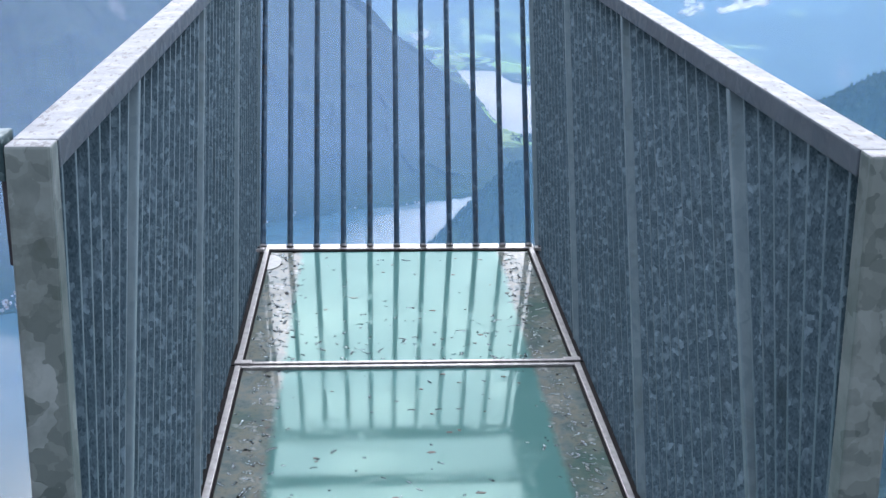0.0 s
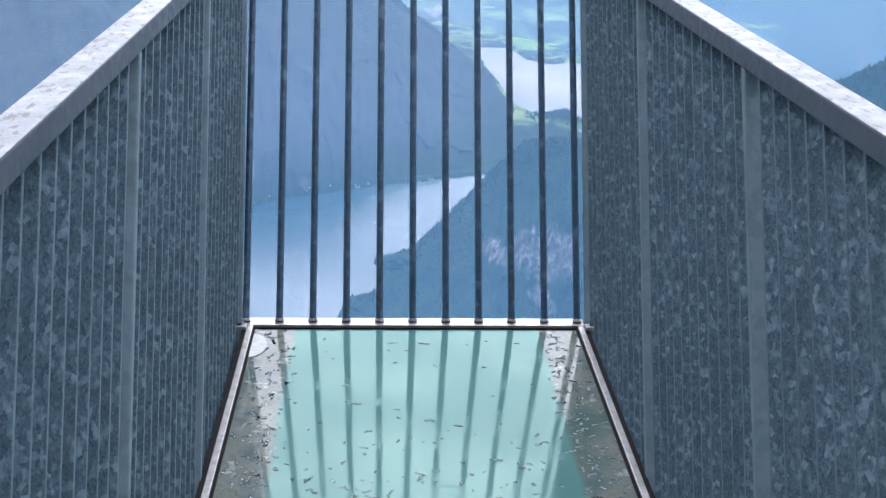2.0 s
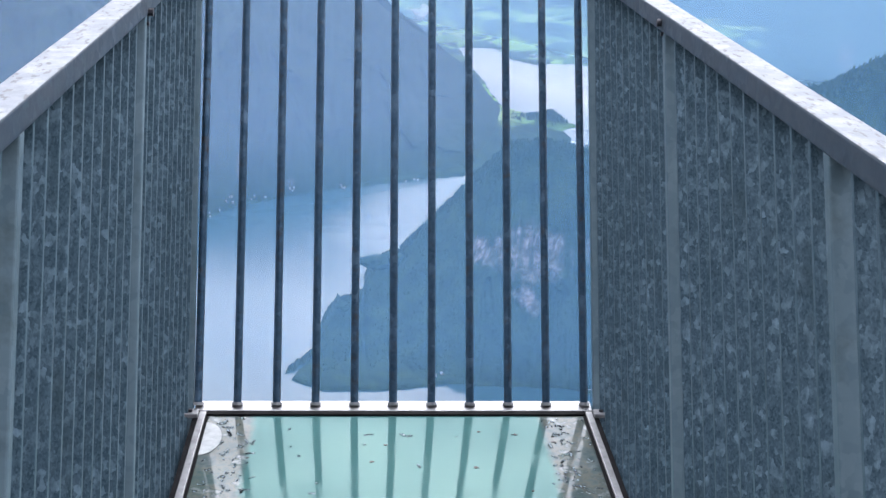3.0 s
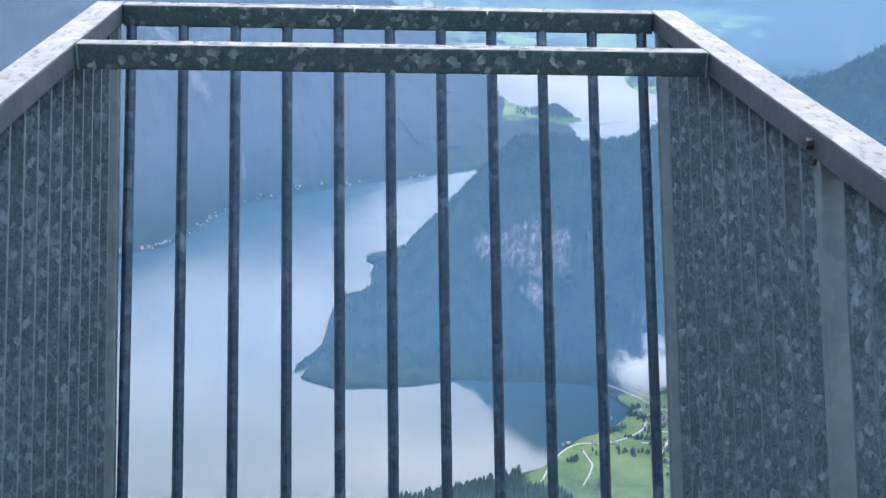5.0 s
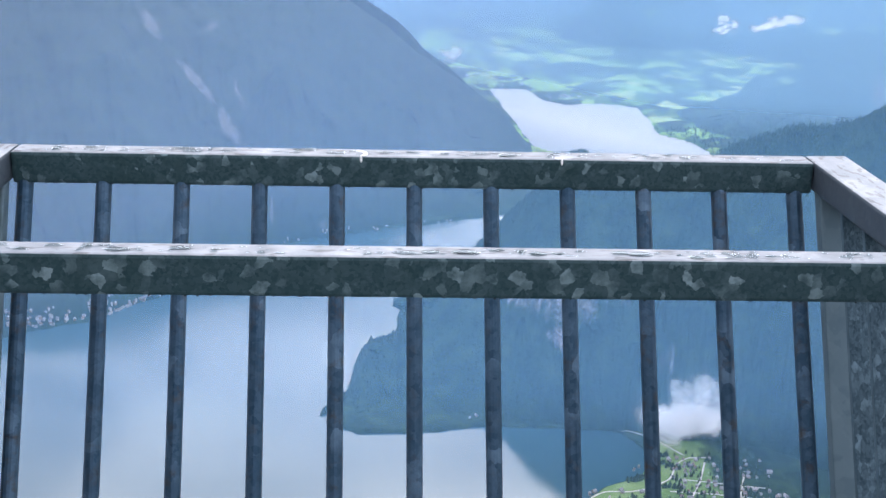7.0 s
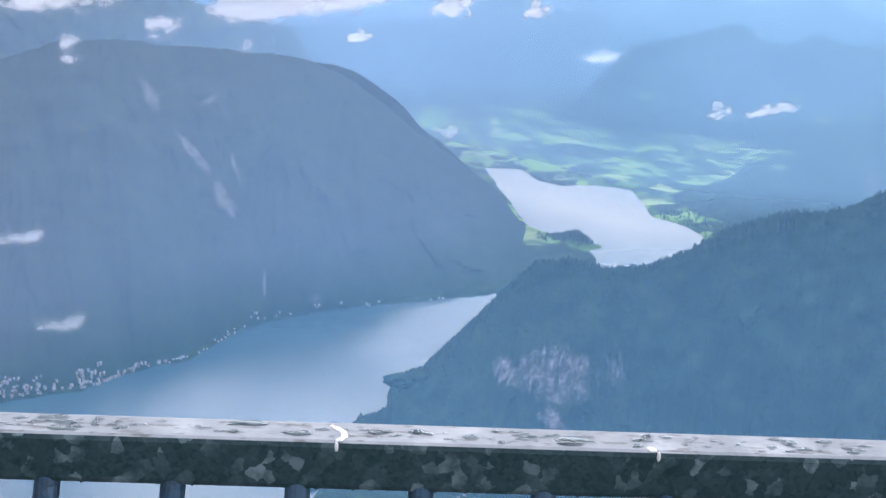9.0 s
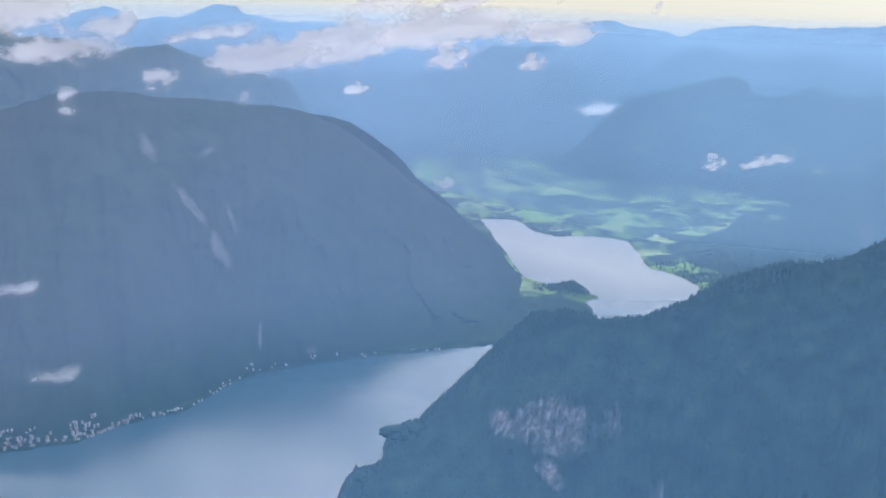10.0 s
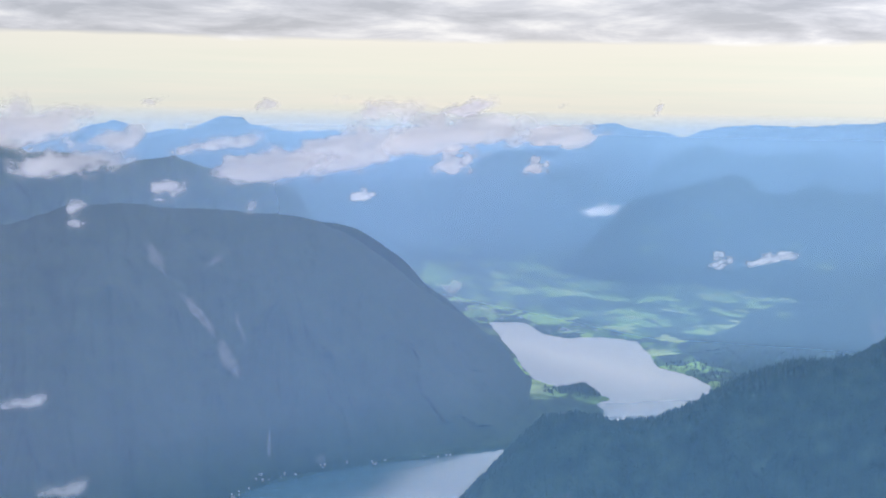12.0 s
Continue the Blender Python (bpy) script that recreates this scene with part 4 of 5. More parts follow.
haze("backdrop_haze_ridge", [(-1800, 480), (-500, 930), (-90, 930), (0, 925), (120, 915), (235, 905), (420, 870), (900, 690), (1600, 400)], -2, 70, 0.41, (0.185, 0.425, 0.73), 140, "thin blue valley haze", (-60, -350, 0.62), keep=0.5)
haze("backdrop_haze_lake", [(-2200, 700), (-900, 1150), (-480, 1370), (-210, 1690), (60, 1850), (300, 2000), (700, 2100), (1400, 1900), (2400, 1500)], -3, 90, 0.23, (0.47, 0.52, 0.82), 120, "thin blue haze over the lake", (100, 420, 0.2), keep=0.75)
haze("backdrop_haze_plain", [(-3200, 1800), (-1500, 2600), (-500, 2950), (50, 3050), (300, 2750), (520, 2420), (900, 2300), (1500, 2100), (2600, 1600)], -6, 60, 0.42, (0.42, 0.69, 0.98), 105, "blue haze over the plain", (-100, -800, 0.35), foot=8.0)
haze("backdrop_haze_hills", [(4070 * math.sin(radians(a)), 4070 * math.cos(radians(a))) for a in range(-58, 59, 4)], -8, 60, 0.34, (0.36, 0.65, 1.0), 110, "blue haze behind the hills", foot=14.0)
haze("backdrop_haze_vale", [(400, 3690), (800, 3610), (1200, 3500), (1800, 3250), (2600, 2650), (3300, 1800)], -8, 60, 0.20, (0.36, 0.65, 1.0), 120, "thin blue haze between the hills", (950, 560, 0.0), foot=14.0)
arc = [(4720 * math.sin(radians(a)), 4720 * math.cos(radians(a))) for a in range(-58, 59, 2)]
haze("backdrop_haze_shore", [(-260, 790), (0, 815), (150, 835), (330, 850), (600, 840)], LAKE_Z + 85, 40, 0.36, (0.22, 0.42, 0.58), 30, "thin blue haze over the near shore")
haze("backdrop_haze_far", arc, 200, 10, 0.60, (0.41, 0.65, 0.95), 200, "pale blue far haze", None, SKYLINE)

# ---- clouds ----


def cloud(az, tan, dist, wide, high, seed, colour=(0.92, 0.90, 0.90), dens=1.0, layers=2, tilt=0.0):
    """A torn cloud: a few bulging ragged layers one behind the other."""
    wide, high = wide * (1.25 if wide > 150 else 1.0), high * (1.3 if wide > 150 else 1.05)
    mat = cloud_mat("cloud_droplets", seed, colour, dens * 1.25, math.sqrt(wide * high))
    th = thing("cloud", "small torn white cloud hanging over the valley", "cloud", (dist * math.sin(radians(az)), dist * math.cos(radians(az)), dist * tan), group="clouds over the valley")
    for k in range(layers):
        u, v = np.meshgrid(np.linspace(0, 1, 24), np.linspace(0, 1, 16))
        x = (u - 0.5) * wide
        z = (v - 0.5) * high + x * tilt
        y = -0.18 * wide * np.cos((u - 0.5) * 3) * np.cos((v - 0.5) * 3) + 0.10 * wide * k + 0.05 * wide * fbm(u * 5 + seed, v * 5 + k, 3)
        a = -radians(az)
        P = np.stack([x * math.cos(a) - y * math.sin(a), x * math.sin(a) + y * math.cos(a), z], -1)
        ob = grid_mesh("billow", P, mat, uv=np.stack([u, v], -1))
        ob.parent = th
    return th


GREY = (0.74, 0.715, 0.72)
cloud(14.9, -0.458, 960, 104, 88, 1, dens=1.3)
cloud(-2, -0.0729, 2450, 93, 44, 2, layers=1)
cloud(9.5, -0.0818, 2900, 140, 52, 3)
cloud(6.35, -0.0463, 2450, 84, 56, 4, GREY)
cloud(15.1, -0.1206, 2400, 80, 60, 5, layers=1)
cloud(17.3, -0.1170, 2350, 130, 40, 6, layers=1, tilt=0.2)
cloud(2.4, -0.043, 2450, 127, 93, 7, GREY, dens=1.35, layers=1)
cloud(-6.4, -0.048, 2700, 330, 95, 8, GREY, dens=1.35, layers=1, tilt=0.05)
cloud(-2.6, -0.034, 2800, 380, 130, 9, GREY, dens=1.35, layers=1, tilt=0.15)
cloud(2, -0.02, 2450, 357, 108, 19, GREY, dens=1.35, layers=1, tilt=0.05)
cloud(6.4, -0.022, 2450, 271, 62, 20, GREY, dens=1.35, layers=1, tilt=0.02)
cloud(-1.6, -0.004, 2450, 216, 91, 21, (0.66, 0.64, 0.68), dens=0.7, layers=1)
cloud(2.6, -0.002, 2450, 166, 50, 22, (0.62, 0.60, 0.65), dens=0.7, layers=1, tilt=0.3)
cloud(-6.4, -0.001, 2450, 91, 58, 23, (0.60, 0.58, 0.63), dens=0.5, layers=1, tilt=0.4)
cloud(-11.7, 0.001, 2600, 79, 53, 24, (0.60, 0.58, 0.63), dens=0.5, layers=1, tilt=0.5)
cloud(7.5, 0.002, 2450, 50, 33, 25, (0.60, 0.58, 0.63), dens=0.5, layers=1)
cloud(11.9, 0.001, 2950, 50, 60, 26, (0.60, 0.58, 0.63), dens=0.5, layers=1, tilt=0.8)
cloud(-18.0, -0.2377, 1650, 120, 40, 10, dens=0.6, layers=1)
cloud(-16.4, -0.312, 1480, 120, 42, 11, dens=0.5, layers=1)
cloud(-15.3, -0.085, 2200, 75, 110, 12, GREY, dens=0.8, layers=1)
cloud(-11.4, -0.068, 2300, 120, 75, 13, GREY, dens=0.9, layers=1)
cloud(-15.6, -0.047, 2600, 280, 80, 14, GREY, layers=1)
cloud(-17.2, -0.017, 2600, 370, 132, 15, GREY, layers=1)
cloud(-13.6, -0.03, 2600, 159, 97, 27, GREY, dens=0.7, layers=1, tilt=0.3)
cloud(-9.0, -0.032, 2800, 230, 60, 16, GREY, dens=0.7, layers=1, tilt=0.12)
cloud(2.2, -0.15, 2450, 93, 68, 17, dens=0.35, layers=1)
cloud(-7.3, -0.083, 2250, 70, 50, 28, GREY, dens=0.3, layers=1)

# ---- the platform arm ----
RAIL_TOP, RAIL_H, RAIL_W, RAIL_PROUD = 1.146, 0.040, 0.058, 0.008
Y_START = -3.015
LEAN = 0.50
END_Y, END_TOP = 0.569, 1.1405


def wall_x(side, y):
    """Inner face of the side railings."""
    return -0.531 - 0.011 * (y + 1) if side < 0 else 0.556


def rail_top(x):
    """The rails hang a touch lower on one side."""
    return 1.1415 - 0.0120 * x


def slab(side, ya_low, yb_low, ya_high, yb_high, z0, z1, depth, proud=0.0, bevel=0.0, top_slot=None):
    """An upright flat of the side railing, between its lower and upper stretch along y."""
    def ring(ya, yb, z):
        xa, xb = wall_x(side, ya) - side * proud, wall_x(side, yb) - side * proud
        pts = [(xa, ya, z), (xa + side * depth, ya, z), (xb + side * depth, yb, z), (xb, yb, z)]
        return pts if side > 0 else pts[::-1]
    return prism_bm(ring(ya_low, yb_low, z0), ring(ya_high, yb_high, z1), bevel, top_slot)


POST_Y = (0.560, -0.397, -1.370, -2.352)


def side_railing(side):
    th = thing("side_railing", "galvanised steel side railing of leaning upright flat bars", "railing", (0, 0, 0), group="railings of the viewing arm")
    top = rail_top(0.55 * side)
    rail = slab(side, Y_START + 0.041, END_Y + 0.047, Y_START + 0.041, END_Y + 0.047, top - RAIL_H, top, RAIL_W, proud=RAIL_PROUD, bevel=0.004)
    # upward faces and bevels take the paler zinc, coloured as lit by the sky
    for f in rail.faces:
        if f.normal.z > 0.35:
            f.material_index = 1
    part("handrail", rail, [GALV_SIDE, WET_LIT_TOP], th, "flat galvanised handrail with a wet top coloured sky-lit pale")
    z1, z0 = top - RAIL_H - 0.001, -0.10
    for y in POST_Y:
        lo = y - LEAN * (z1 - z0)
        bm = slab(side, lo - 0.012, lo + 0.012, y - 0.012, y + 0.012, z0, z1, 0.046, proud=0.005, bevel=0.003)
        part("post", bm, GALV_POST, th, "dull pale zinc post")
    # the upright plate at the open end
    lo = Y_START - 0.10
    end = slab(side, lo, lo + 0.040, Y_START, Y_START + 0.040, z0, top, RAIL_W, proud=RAIL_PROUD, bevel=0.004)
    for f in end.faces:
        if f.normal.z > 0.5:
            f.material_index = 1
    part("end_post", end, [GALV_PLATE, WET_LIT_TOP], th, "broad galvanised end post mitred to the rail")
    # flat bars between the posts
    stations = [(p, p - LEAN * (z1 - z0)) for p in POST_Y] + [(Y_START, lo)]
    for (a_hi, a_lo), (b_hi, b_lo) in zip(stations, stations[1:]):
        n = max(1, round(abs(a_hi - b_hi) / 0.081))
        for k in range(1, n):
            u = k / n
            hi, lo_ = a_hi + (b_hi - a_hi) * u, a_lo + (b_lo - a_lo) * u
            bm = slab(side, lo_ - 0.005, lo_ + 0.005, hi - 0.005, hi + 0.005, z0, z1, 0.046, bevel=0.0015)
            # inner narrow faces get the lit edge colour
            for f in bm.faces:
                if f.normal.x * side < -0.3:
                    f.material_index = 1
            part("flat_bar", bm, [GALV_FIN, GALV_LIT_EDGE], th)
    # joint bolt under the rail
    for y in (-0.385,):
        x = wall_x(side, y)
        part("bolt", rod_bm((x - side * 0.006, y, 1.112), (x - side * 0.018, y, 1.112), 0.0085, 8), DARK_STEEL, th, "dark hexagonal bolt head")
        part("bolt", rod_bm((x - side * 0.001, y - 0.012, 1.090), (x - side * 0.010, y - 0.012, 1.090), 0.0045, 8), DARK_STEEL, th, "small dark bolt head")
    return th


side_railing(-1)
side_railing(1)

def drops_bm(x0, x1, y0, y1, z, count, seed):
    """Rain drops hanging under a rail."""
    rng = random.Random(seed)
    bm = bmesh.new()
    for k in range(count):
        r = rng.uniform(0.0007, 0.0016)
        x = rng.uniform(x0, x1)
        m = Matrix.Translation((x, rng.choice((y0, y0, y0, y1)), rail_top(x) - 0.0435 - r * 0.3)) @ Matrix.Diagonal((r, r, r * rng.uniform(0.9, 1.5), 1))
        bmesh.ops.create_icosphere(bm, subdivisions=1, radius=1, matrix=m)
    return bm


def drip_mat():
    m, t, out = material("rain_drops")
    b = principled(t, out, Roughness=0.05, IOR=1.33)
    b.inputs["Base Color"].default_value = (0.03, 0.035, 0.04, 1)
    return m


def dull_white_mat():
    m, t, out = material("dull_white_film")
    b = principled(t, out, Roughness=0.7)
    t.links.new(ramp(t, noisen(t, coords(t), 45, 5, 0.6), [(0.3, (0.34, 0.36, 0.36)), (0.7, (0.52, 0.55, 0.54))]), b.inputs["Base Color"])
    return m


DULL_WHITE = dull_white_mat()


def chalk_mat():
    m, t, out = material("bird_chalk")
    b = principled(t, out, Roughness=0.8)
    t.links.new(ramp(t, noisen(t, coords(t), 160, 4, 0.6), [(0.3, (0.62, 0.62, 0.60)), (0.7, (0.88, 0.88, 0.86))]), b.inputs["Base Color"])
    return m


DRIP = drip_mat()
CHALK = chalk_mat()
PITCH = 0.105
END_LEAN = 0.525


def cross_bm(x0, x1, y0, y1, drop, high, bevel):
    """A rail across the arm, following the slight fall of the rails."""
    za, zb = rail_top(x0) - drop - 0.001, rail_top(x1) - drop - 0.001
    lo = [(x0, y0, za - high), (x1, y0, zb - high), (x1, y1, zb - high), (x0, y1, za - high)]
    hi = [(x0, y0, za), (x1, y0, zb), (x1, y1, zb), (x0, y1, za)]
    return prism_bm(lo, hi, bevel)


def end_railing():
    th = thing("end_railing", "outward-leaning galvanised end railing of round bars", "railing", (0, 0, 0), group="railings of the viewing arm")
    x0, x1 = wall_x(-1, 0.6) + RAIL_PROUD + 0.001, wall_x(1, 0.6) - RAIL_PROUD - 0.001
    bm = cross_bm(x0, x1, END_Y, END_Y + 0.046, -0.001, 0.044, 0.005)
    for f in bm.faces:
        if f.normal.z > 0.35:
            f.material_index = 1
    part("handrail", bm, [GALV_RAIL, WET_LIT_TOP_X], th, "wet galvanised top rail with pale spangle patches")
    for i in range(11):
        x = (i - 5) * PITCH
        part("bar", rod_bm((x, 0.006, 0.0005), (x, 0.012 + END_LEAN * 1.085, rail_top(x) - 0.038), 0.0108, 16), GALV_BAR, th)
    for i in range(11):
        x = (i - 5) * PITCH
        part("collar", rod_bm((x, 0.005, 0.0003), (x, 0.009, 0.0075), 0.0148, 16), FRAME_STEEL, th)
    part("drops", drops_bm(x0 + 0.02, x1 - 0.02, END_Y + 0.004, END_Y + 0.041, None, 60, 8), DRIP, th, "rain drops hanging from the rail", smooth=True)["kind"] = "stuff"
    part("bottom_rail", box_bm(-0.532, 0.545, -0.024, 0.034, -0.045, 0.000, bevel=0.003), FRAME_STEEL, th, "bright bottom rail")
    return th


end_railing()


def cross_rail():
    th = thing("cross_rail", "galvanised cross rail with pale spangle patches before the end railing", "rail", (0, 0, 0), group="railings of the viewing arm")
    x0, x1 = wall_x(-1, 0.15) + RAIL_PROUD + 0.001, wall_x(1, 0.15) - RAIL_PROUD - 0.001
    bm = cross_bm(x0, x1, 0.138, 0.178, -0.001, 0.044, 0.004)
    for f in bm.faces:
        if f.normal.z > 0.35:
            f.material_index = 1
    part("tube", bm, [GALV_RAIL, WET_LIT_TOP_X], th)
    for x, s in ((x0, 1), (x1, -1)):
        a, b = sorted((x, x + s * 0.004))
        part("weld", box_bm(a, b, 0.1365, 0.1795, rail_top(x) - 0.0445, rail_top(x) - 0.0025, bevel=0.001), GALV_POST, th)
    part("drops", drops_bm(x0 + 0.02, x1 - 0.02, 0.142, 0.174, None, 75, 3), DRIP, th, "rain drops hanging from the rail", smooth=True)["kind"] = "stuff"
    return th


cross_rail()


def dropping(x, seed, w, run):
    """A dried white splash on the top of the end rail that has run over its edge."""
    rng = random.Random(seed)
    bm = bmesh.new()
    y0, z = END_Y, rail_top(x)
    for k in range(18):
        u = k / 17
        r = w * rng.uniform(0.5, 1.0)
        m = Matrix.Translation((x + 0.012 * math.sin(u * 2.5) * run + rng.gauss(0, 0.0005), y0 + 0.004 + 0.03 * (1 - u) * run, z)) @ Matrix.Diagonal((r, r * 1.3, 0.0012, 1))
        bmesh.ops.create_uvsphere(bm, u_segments=10, v_segments=6, radius=1, matrix=m)
    m = Matrix.Translation((x + 0.006, y0, z - 0.004)) @ Matrix.Diagonal((w * 0.6, 0.0012, 0.0045, 1))
    bmesh.ops.create_uvsphere(bm, u_segments=10, v_segments=6, radius=1, matrix=m)
    return tagged(part("bird_dropping", bm, CHALK, smooth=True), "dried white bird dropping on the wet top rail", "dropping", group="bird droppings")


dropping(-0.078, 4, 0.0030, 1.0)
dropping(0.194, 5, 0.0028, 0.1)


def floor_panel(y0, y1, far_strip=True):
    """A glass floor panel in its steel frame; y0 is the far side."""
    th = thing("floor_panel", "wet turquoise glass floor panel in a steel frame", "floor panel", (0.012, (y0 + y1) / 2, 0), group="glass floor panels")
    h = (y0 - y1) / 2
    glass = part("glass", box_bm(-0.5085, 0.5085, -h + 0.020, h - (0.020 if far_strip else 0.010), -0.046, -0.006, bevel=0.002), GLASS, th, "wet laminated green glass")
    for s in (-1, 1):
        a, b = sorted((s * 0.510, s * 0.528))
        part("frame_strip", box_bm(a, b, -h, h, -0.030, 0.003, bevel=0.002), FRAME_STEEL, th)
        a, b = sorted((s * 0.5285, s * 0.5415))
        part("seal", box_bm(a, b, -h, h, -0.028, 0.001), RUBBER, th)
        a, b = sorted((s * 0.502, s * 0.5095))
        part("seal", box_bm(a, b, -h + 0.018, h - 0.018, -0.020, -0.001), RUBBER, th)
    for s in (-1, 1) if far_strip else (-1,):
        a, b = sorted((s * (h - 0.018), s * (h - 0.004)))
        part("frame_strip", box_bm(-0.5095, 0.5095, a, b, -0.030, 0.003, bevel=0.002), FRAME_STEEL, th)
    for sx in (-1, 1):
        part("clip", box_bm(sx * 0.505 - 0.026, sx * 0.505 + 0.026, -h - 0.006, -h + 0.018, 0.0035, 0.009, bevel=0.002), FRAME_STEEL, th, "small corner clip")
    return th


Y_PANEL = [-0.030, -1.128, -2.226, -3.324, -4.422]
for a, b in zip(Y_PANEL, Y_PANEL[1:]):
    floor_panel(a - 0.004, b + 0.004, a < -0.5)



def floor_extras():
    bm = bmesh.new()
    rim = [bm.verts.new((-0.4925 + 0.050 * math.sin(math.pi * k / 24), -0.170 - 0.085 * math.cos(math.pi * k / 24), -0.0045)) for k in range(25)]
    bm.faces.new(rim)
    r = bmesh.ops.extrude_face_region(bm, geom=bm.faces[:])
    bmesh.ops.translate(bm, verts=[v for v in r["geom"] if isinstance(v, bmesh.types.BMVert)], vec=(0, 0, 0.0015))
    bmesh.ops.recalc_face_normals(bm, faces=bm.faces[:])
    tagged(part("floor_sticker", bm, DULL_WHITE), "dull pale half-round patch stuck on the wet glass", "sticker")
    tagged(part("floor_seal", box_bm(-0.498, 0.522, -0.0430, -0.0245, -0.030, -0.0010), RUBBER), "black rubber seal between bottom rail and glass", "seal", kind="structure")
    for s in (-1, 1):
        x = 0.012 + s * 0.548
        ob = part("corner_bracket", box_bm(x - 0.020, x + 0.020, -0.075, -0.045, 0.0035, 0.016, bevel=0.002), FRAME_STEEL)
        tagged(ob, "small steel bracket at the corner of the glass floor", "bracket", group="floor corner brackets")
        bolt = part("bolt", rod_bm((x, -0.060, 0.0165), (x, -0.060, 0.0225), 0.006, 6), DARK_STEEL, ob)


floor_extras()



def bead_mat():
    """Standing rain beads: clear water with a bright rim and a dark body."""
    m, t, out = material("rain_beads")
    gl = nd(t, "ShaderNodeBsdfGlossy", Roughness=0.03, Color=(0.6, 0.64, 0.66, 1))
    tr = nd(t, "ShaderNodeBsdfTransparent", Color=(0.74, 0.80, 0.81, 1))
    fr = nd(t, "ShaderNodeFresnel", IOR=1.4)
    mx = t.nodes.new("ShaderNodeMixShader")
    t.links.new(fr.outputs[0], mx.inputs[0])
    t.links.new(tr.outputs[0], mx.inputs[1])
    t.links.new(gl.outputs[0], mx.inputs[2])
    t.links.new(mx.outputs[0], out.inputs["Surface"])
    return m


def speck_mat():
    m, t, out = material("wet_plant_specks")
    b = principled(t, out, Roughness=0.5)
    geo = t.nodes.new("ShaderNodeNewGeometry")
    t.links.new(mixc(t, geo.outputs["Random Per Island"], (0.010, 0.016, 0.014), (0.028, 0.030, 0.022)), b.inputs["Base Color"])
    return m


BEAD, SPECK = bead_mat(), speck_mat()


def bead_field(y0, y1, count, seed):
    """Rain beads on one panel: crowded on the side strips and before the frame, few in the middle; winding runs of joined beads."""
    rng = random.Random(seed)
    bm = bmesh.new()
    dome = bmesh.new()
    bmesh.ops.create_icosphere(dome, subdivisions=1, radius=1)
    shape = [v.co.copy() for v in dome.verts]
    tris = [[v.index for v in f.verts] for f in dome.faces]
    dome.free()

    def bead(x, y, rx, ry, h, turn):
        c, s = math.cos(turn), math.sin(turn)
        vs = [bm.verts.new((x + (p.x * c * rx - p.y * s * ry) * k, y + (p.x * s * rx + p.y * c * ry) * k, -0.0056 + max(p.z, -0.1) * h)) for p in shape for k in (rng.uniform(0.8, 1.2),)]
        for f in tris:
            bm.faces.new([vs[i] for i in f]).smooth = True
    for k in range(count):
        if rng.random() < 0.72:
            x = rng.choice((-1, 1)) * min(0.495, max(0.34, rng.gauss(0.43, 0.035))) + 0.012
            y = rng.uniform(y0 + 0.03, y1 - 0.03)
        else:
            x = rng.uniform(-0.40, 0.42)
            y = y0 + 0.03 + abs(rng.gauss(0, 0.22)) if rng.random() < 0.75 else rng.uniform(y0 + 0.03, y1 - 0.03)
        if y > y1 - 0.03:
            continue
        r = rng.uniform(0.0022, 0.0055)
        turn = rng.uniform(0, 6.28)
        for j in range(rng.choice((1, 1, 1, 2, 3, 4))):
            bead(x, y, r * rng.uniform(0.9, 1.8), r, r * 0.45, turn)
            turn += rng.gauss(0, 0.6)
            x, y = x + math.cos(turn) * r * 1.7, y + math.sin(turn) * r * 1.7
            if abs(x - 0.012) > 0.497:
                break
    return bm


def specks(y0, y1, count, seed):
    """Small leaves and plant bits that lie wet on the glass."""
    rng = random.Random(seed)
    bm = bmesh.new()
    for k in range(count):
        x, y = rng.uniform(-0.40, 0.42), rng.uniform(y0 + 0.04, y1 - 0.05)
        turn, n, r = rng.uniform(0, 6.28), 7, rng.uniform(0.003, 0.009)
        ring = [(x + r * rng.uniform(0.35, 1.2) * math.cos(turn + 6.283 * i / n) * 1.5, y + r * rng.uniform(0.35, 1.0) * math.sin(turn + 6.283 * i / n)) for i in range(n)]
        low = [bm.verts.new((a, c, -0.0055)) for a, c in ring]
        top = [bm.verts.new((a, c, -0.0045)) for a, c in ring]
        bm.faces.new(top)
        for i in range(n):
            bm.faces.new((low[i], low[(i + 1) % n], top[(i + 1) % n], top[i]))
    bmesh.ops.recalc_face_normals(bm, faces=bm.faces[:])
    return bm


def rail_beads(y0, y1, count, seed):
    """Flat rain puddles and beads on the top of a rail across the arm."""
    rng = random.Random(seed)
    bm = bmesh.new()
    for k in range(count):
        x, y = rng.uniform(-0.50, 0.52), rng.uniform(y0 + 0.006, y1 - 0.006)
        rx = min(0.016, rng.lognormvariate(-5.75, 0.6))
        ry = min(rx * rng.uniform(0.3, 0.55), y - y0 - 0.002, y1 - y - 0.002)
        n = 9
        rim = [(x + rx * math.cos(6.283 * i / n) * q, y + ry * math.sin(6.283 * i / n) * q) for i in range(n) for q in (rng.uniform(0.75, 1.15),)]
        z = rail_top(x) + 0.0002
        low = [bm.verts.new((a, min(max(c, y0 + 0.001), y1 - 0.001), z)) for a, c in rim]
        mid = [bm.verts.new((x + (a - x) * 0.7, y + (min(max(c, y0 + 0.001), y1 - 0.001) - y) * 0.7, z + min(ry, 0.004) * 0.38)) for a, c in rim]
        tip = bm.verts.new((x, y, z + min(ry, 0.004) * 0.45))
        for i in range(n):
            j = (i + 1) % n
            bm.faces.new((low[i], low[j], mid[j], mid[i]))
            bm.faces.new((mid[i], mid[j], tip))
    return bm


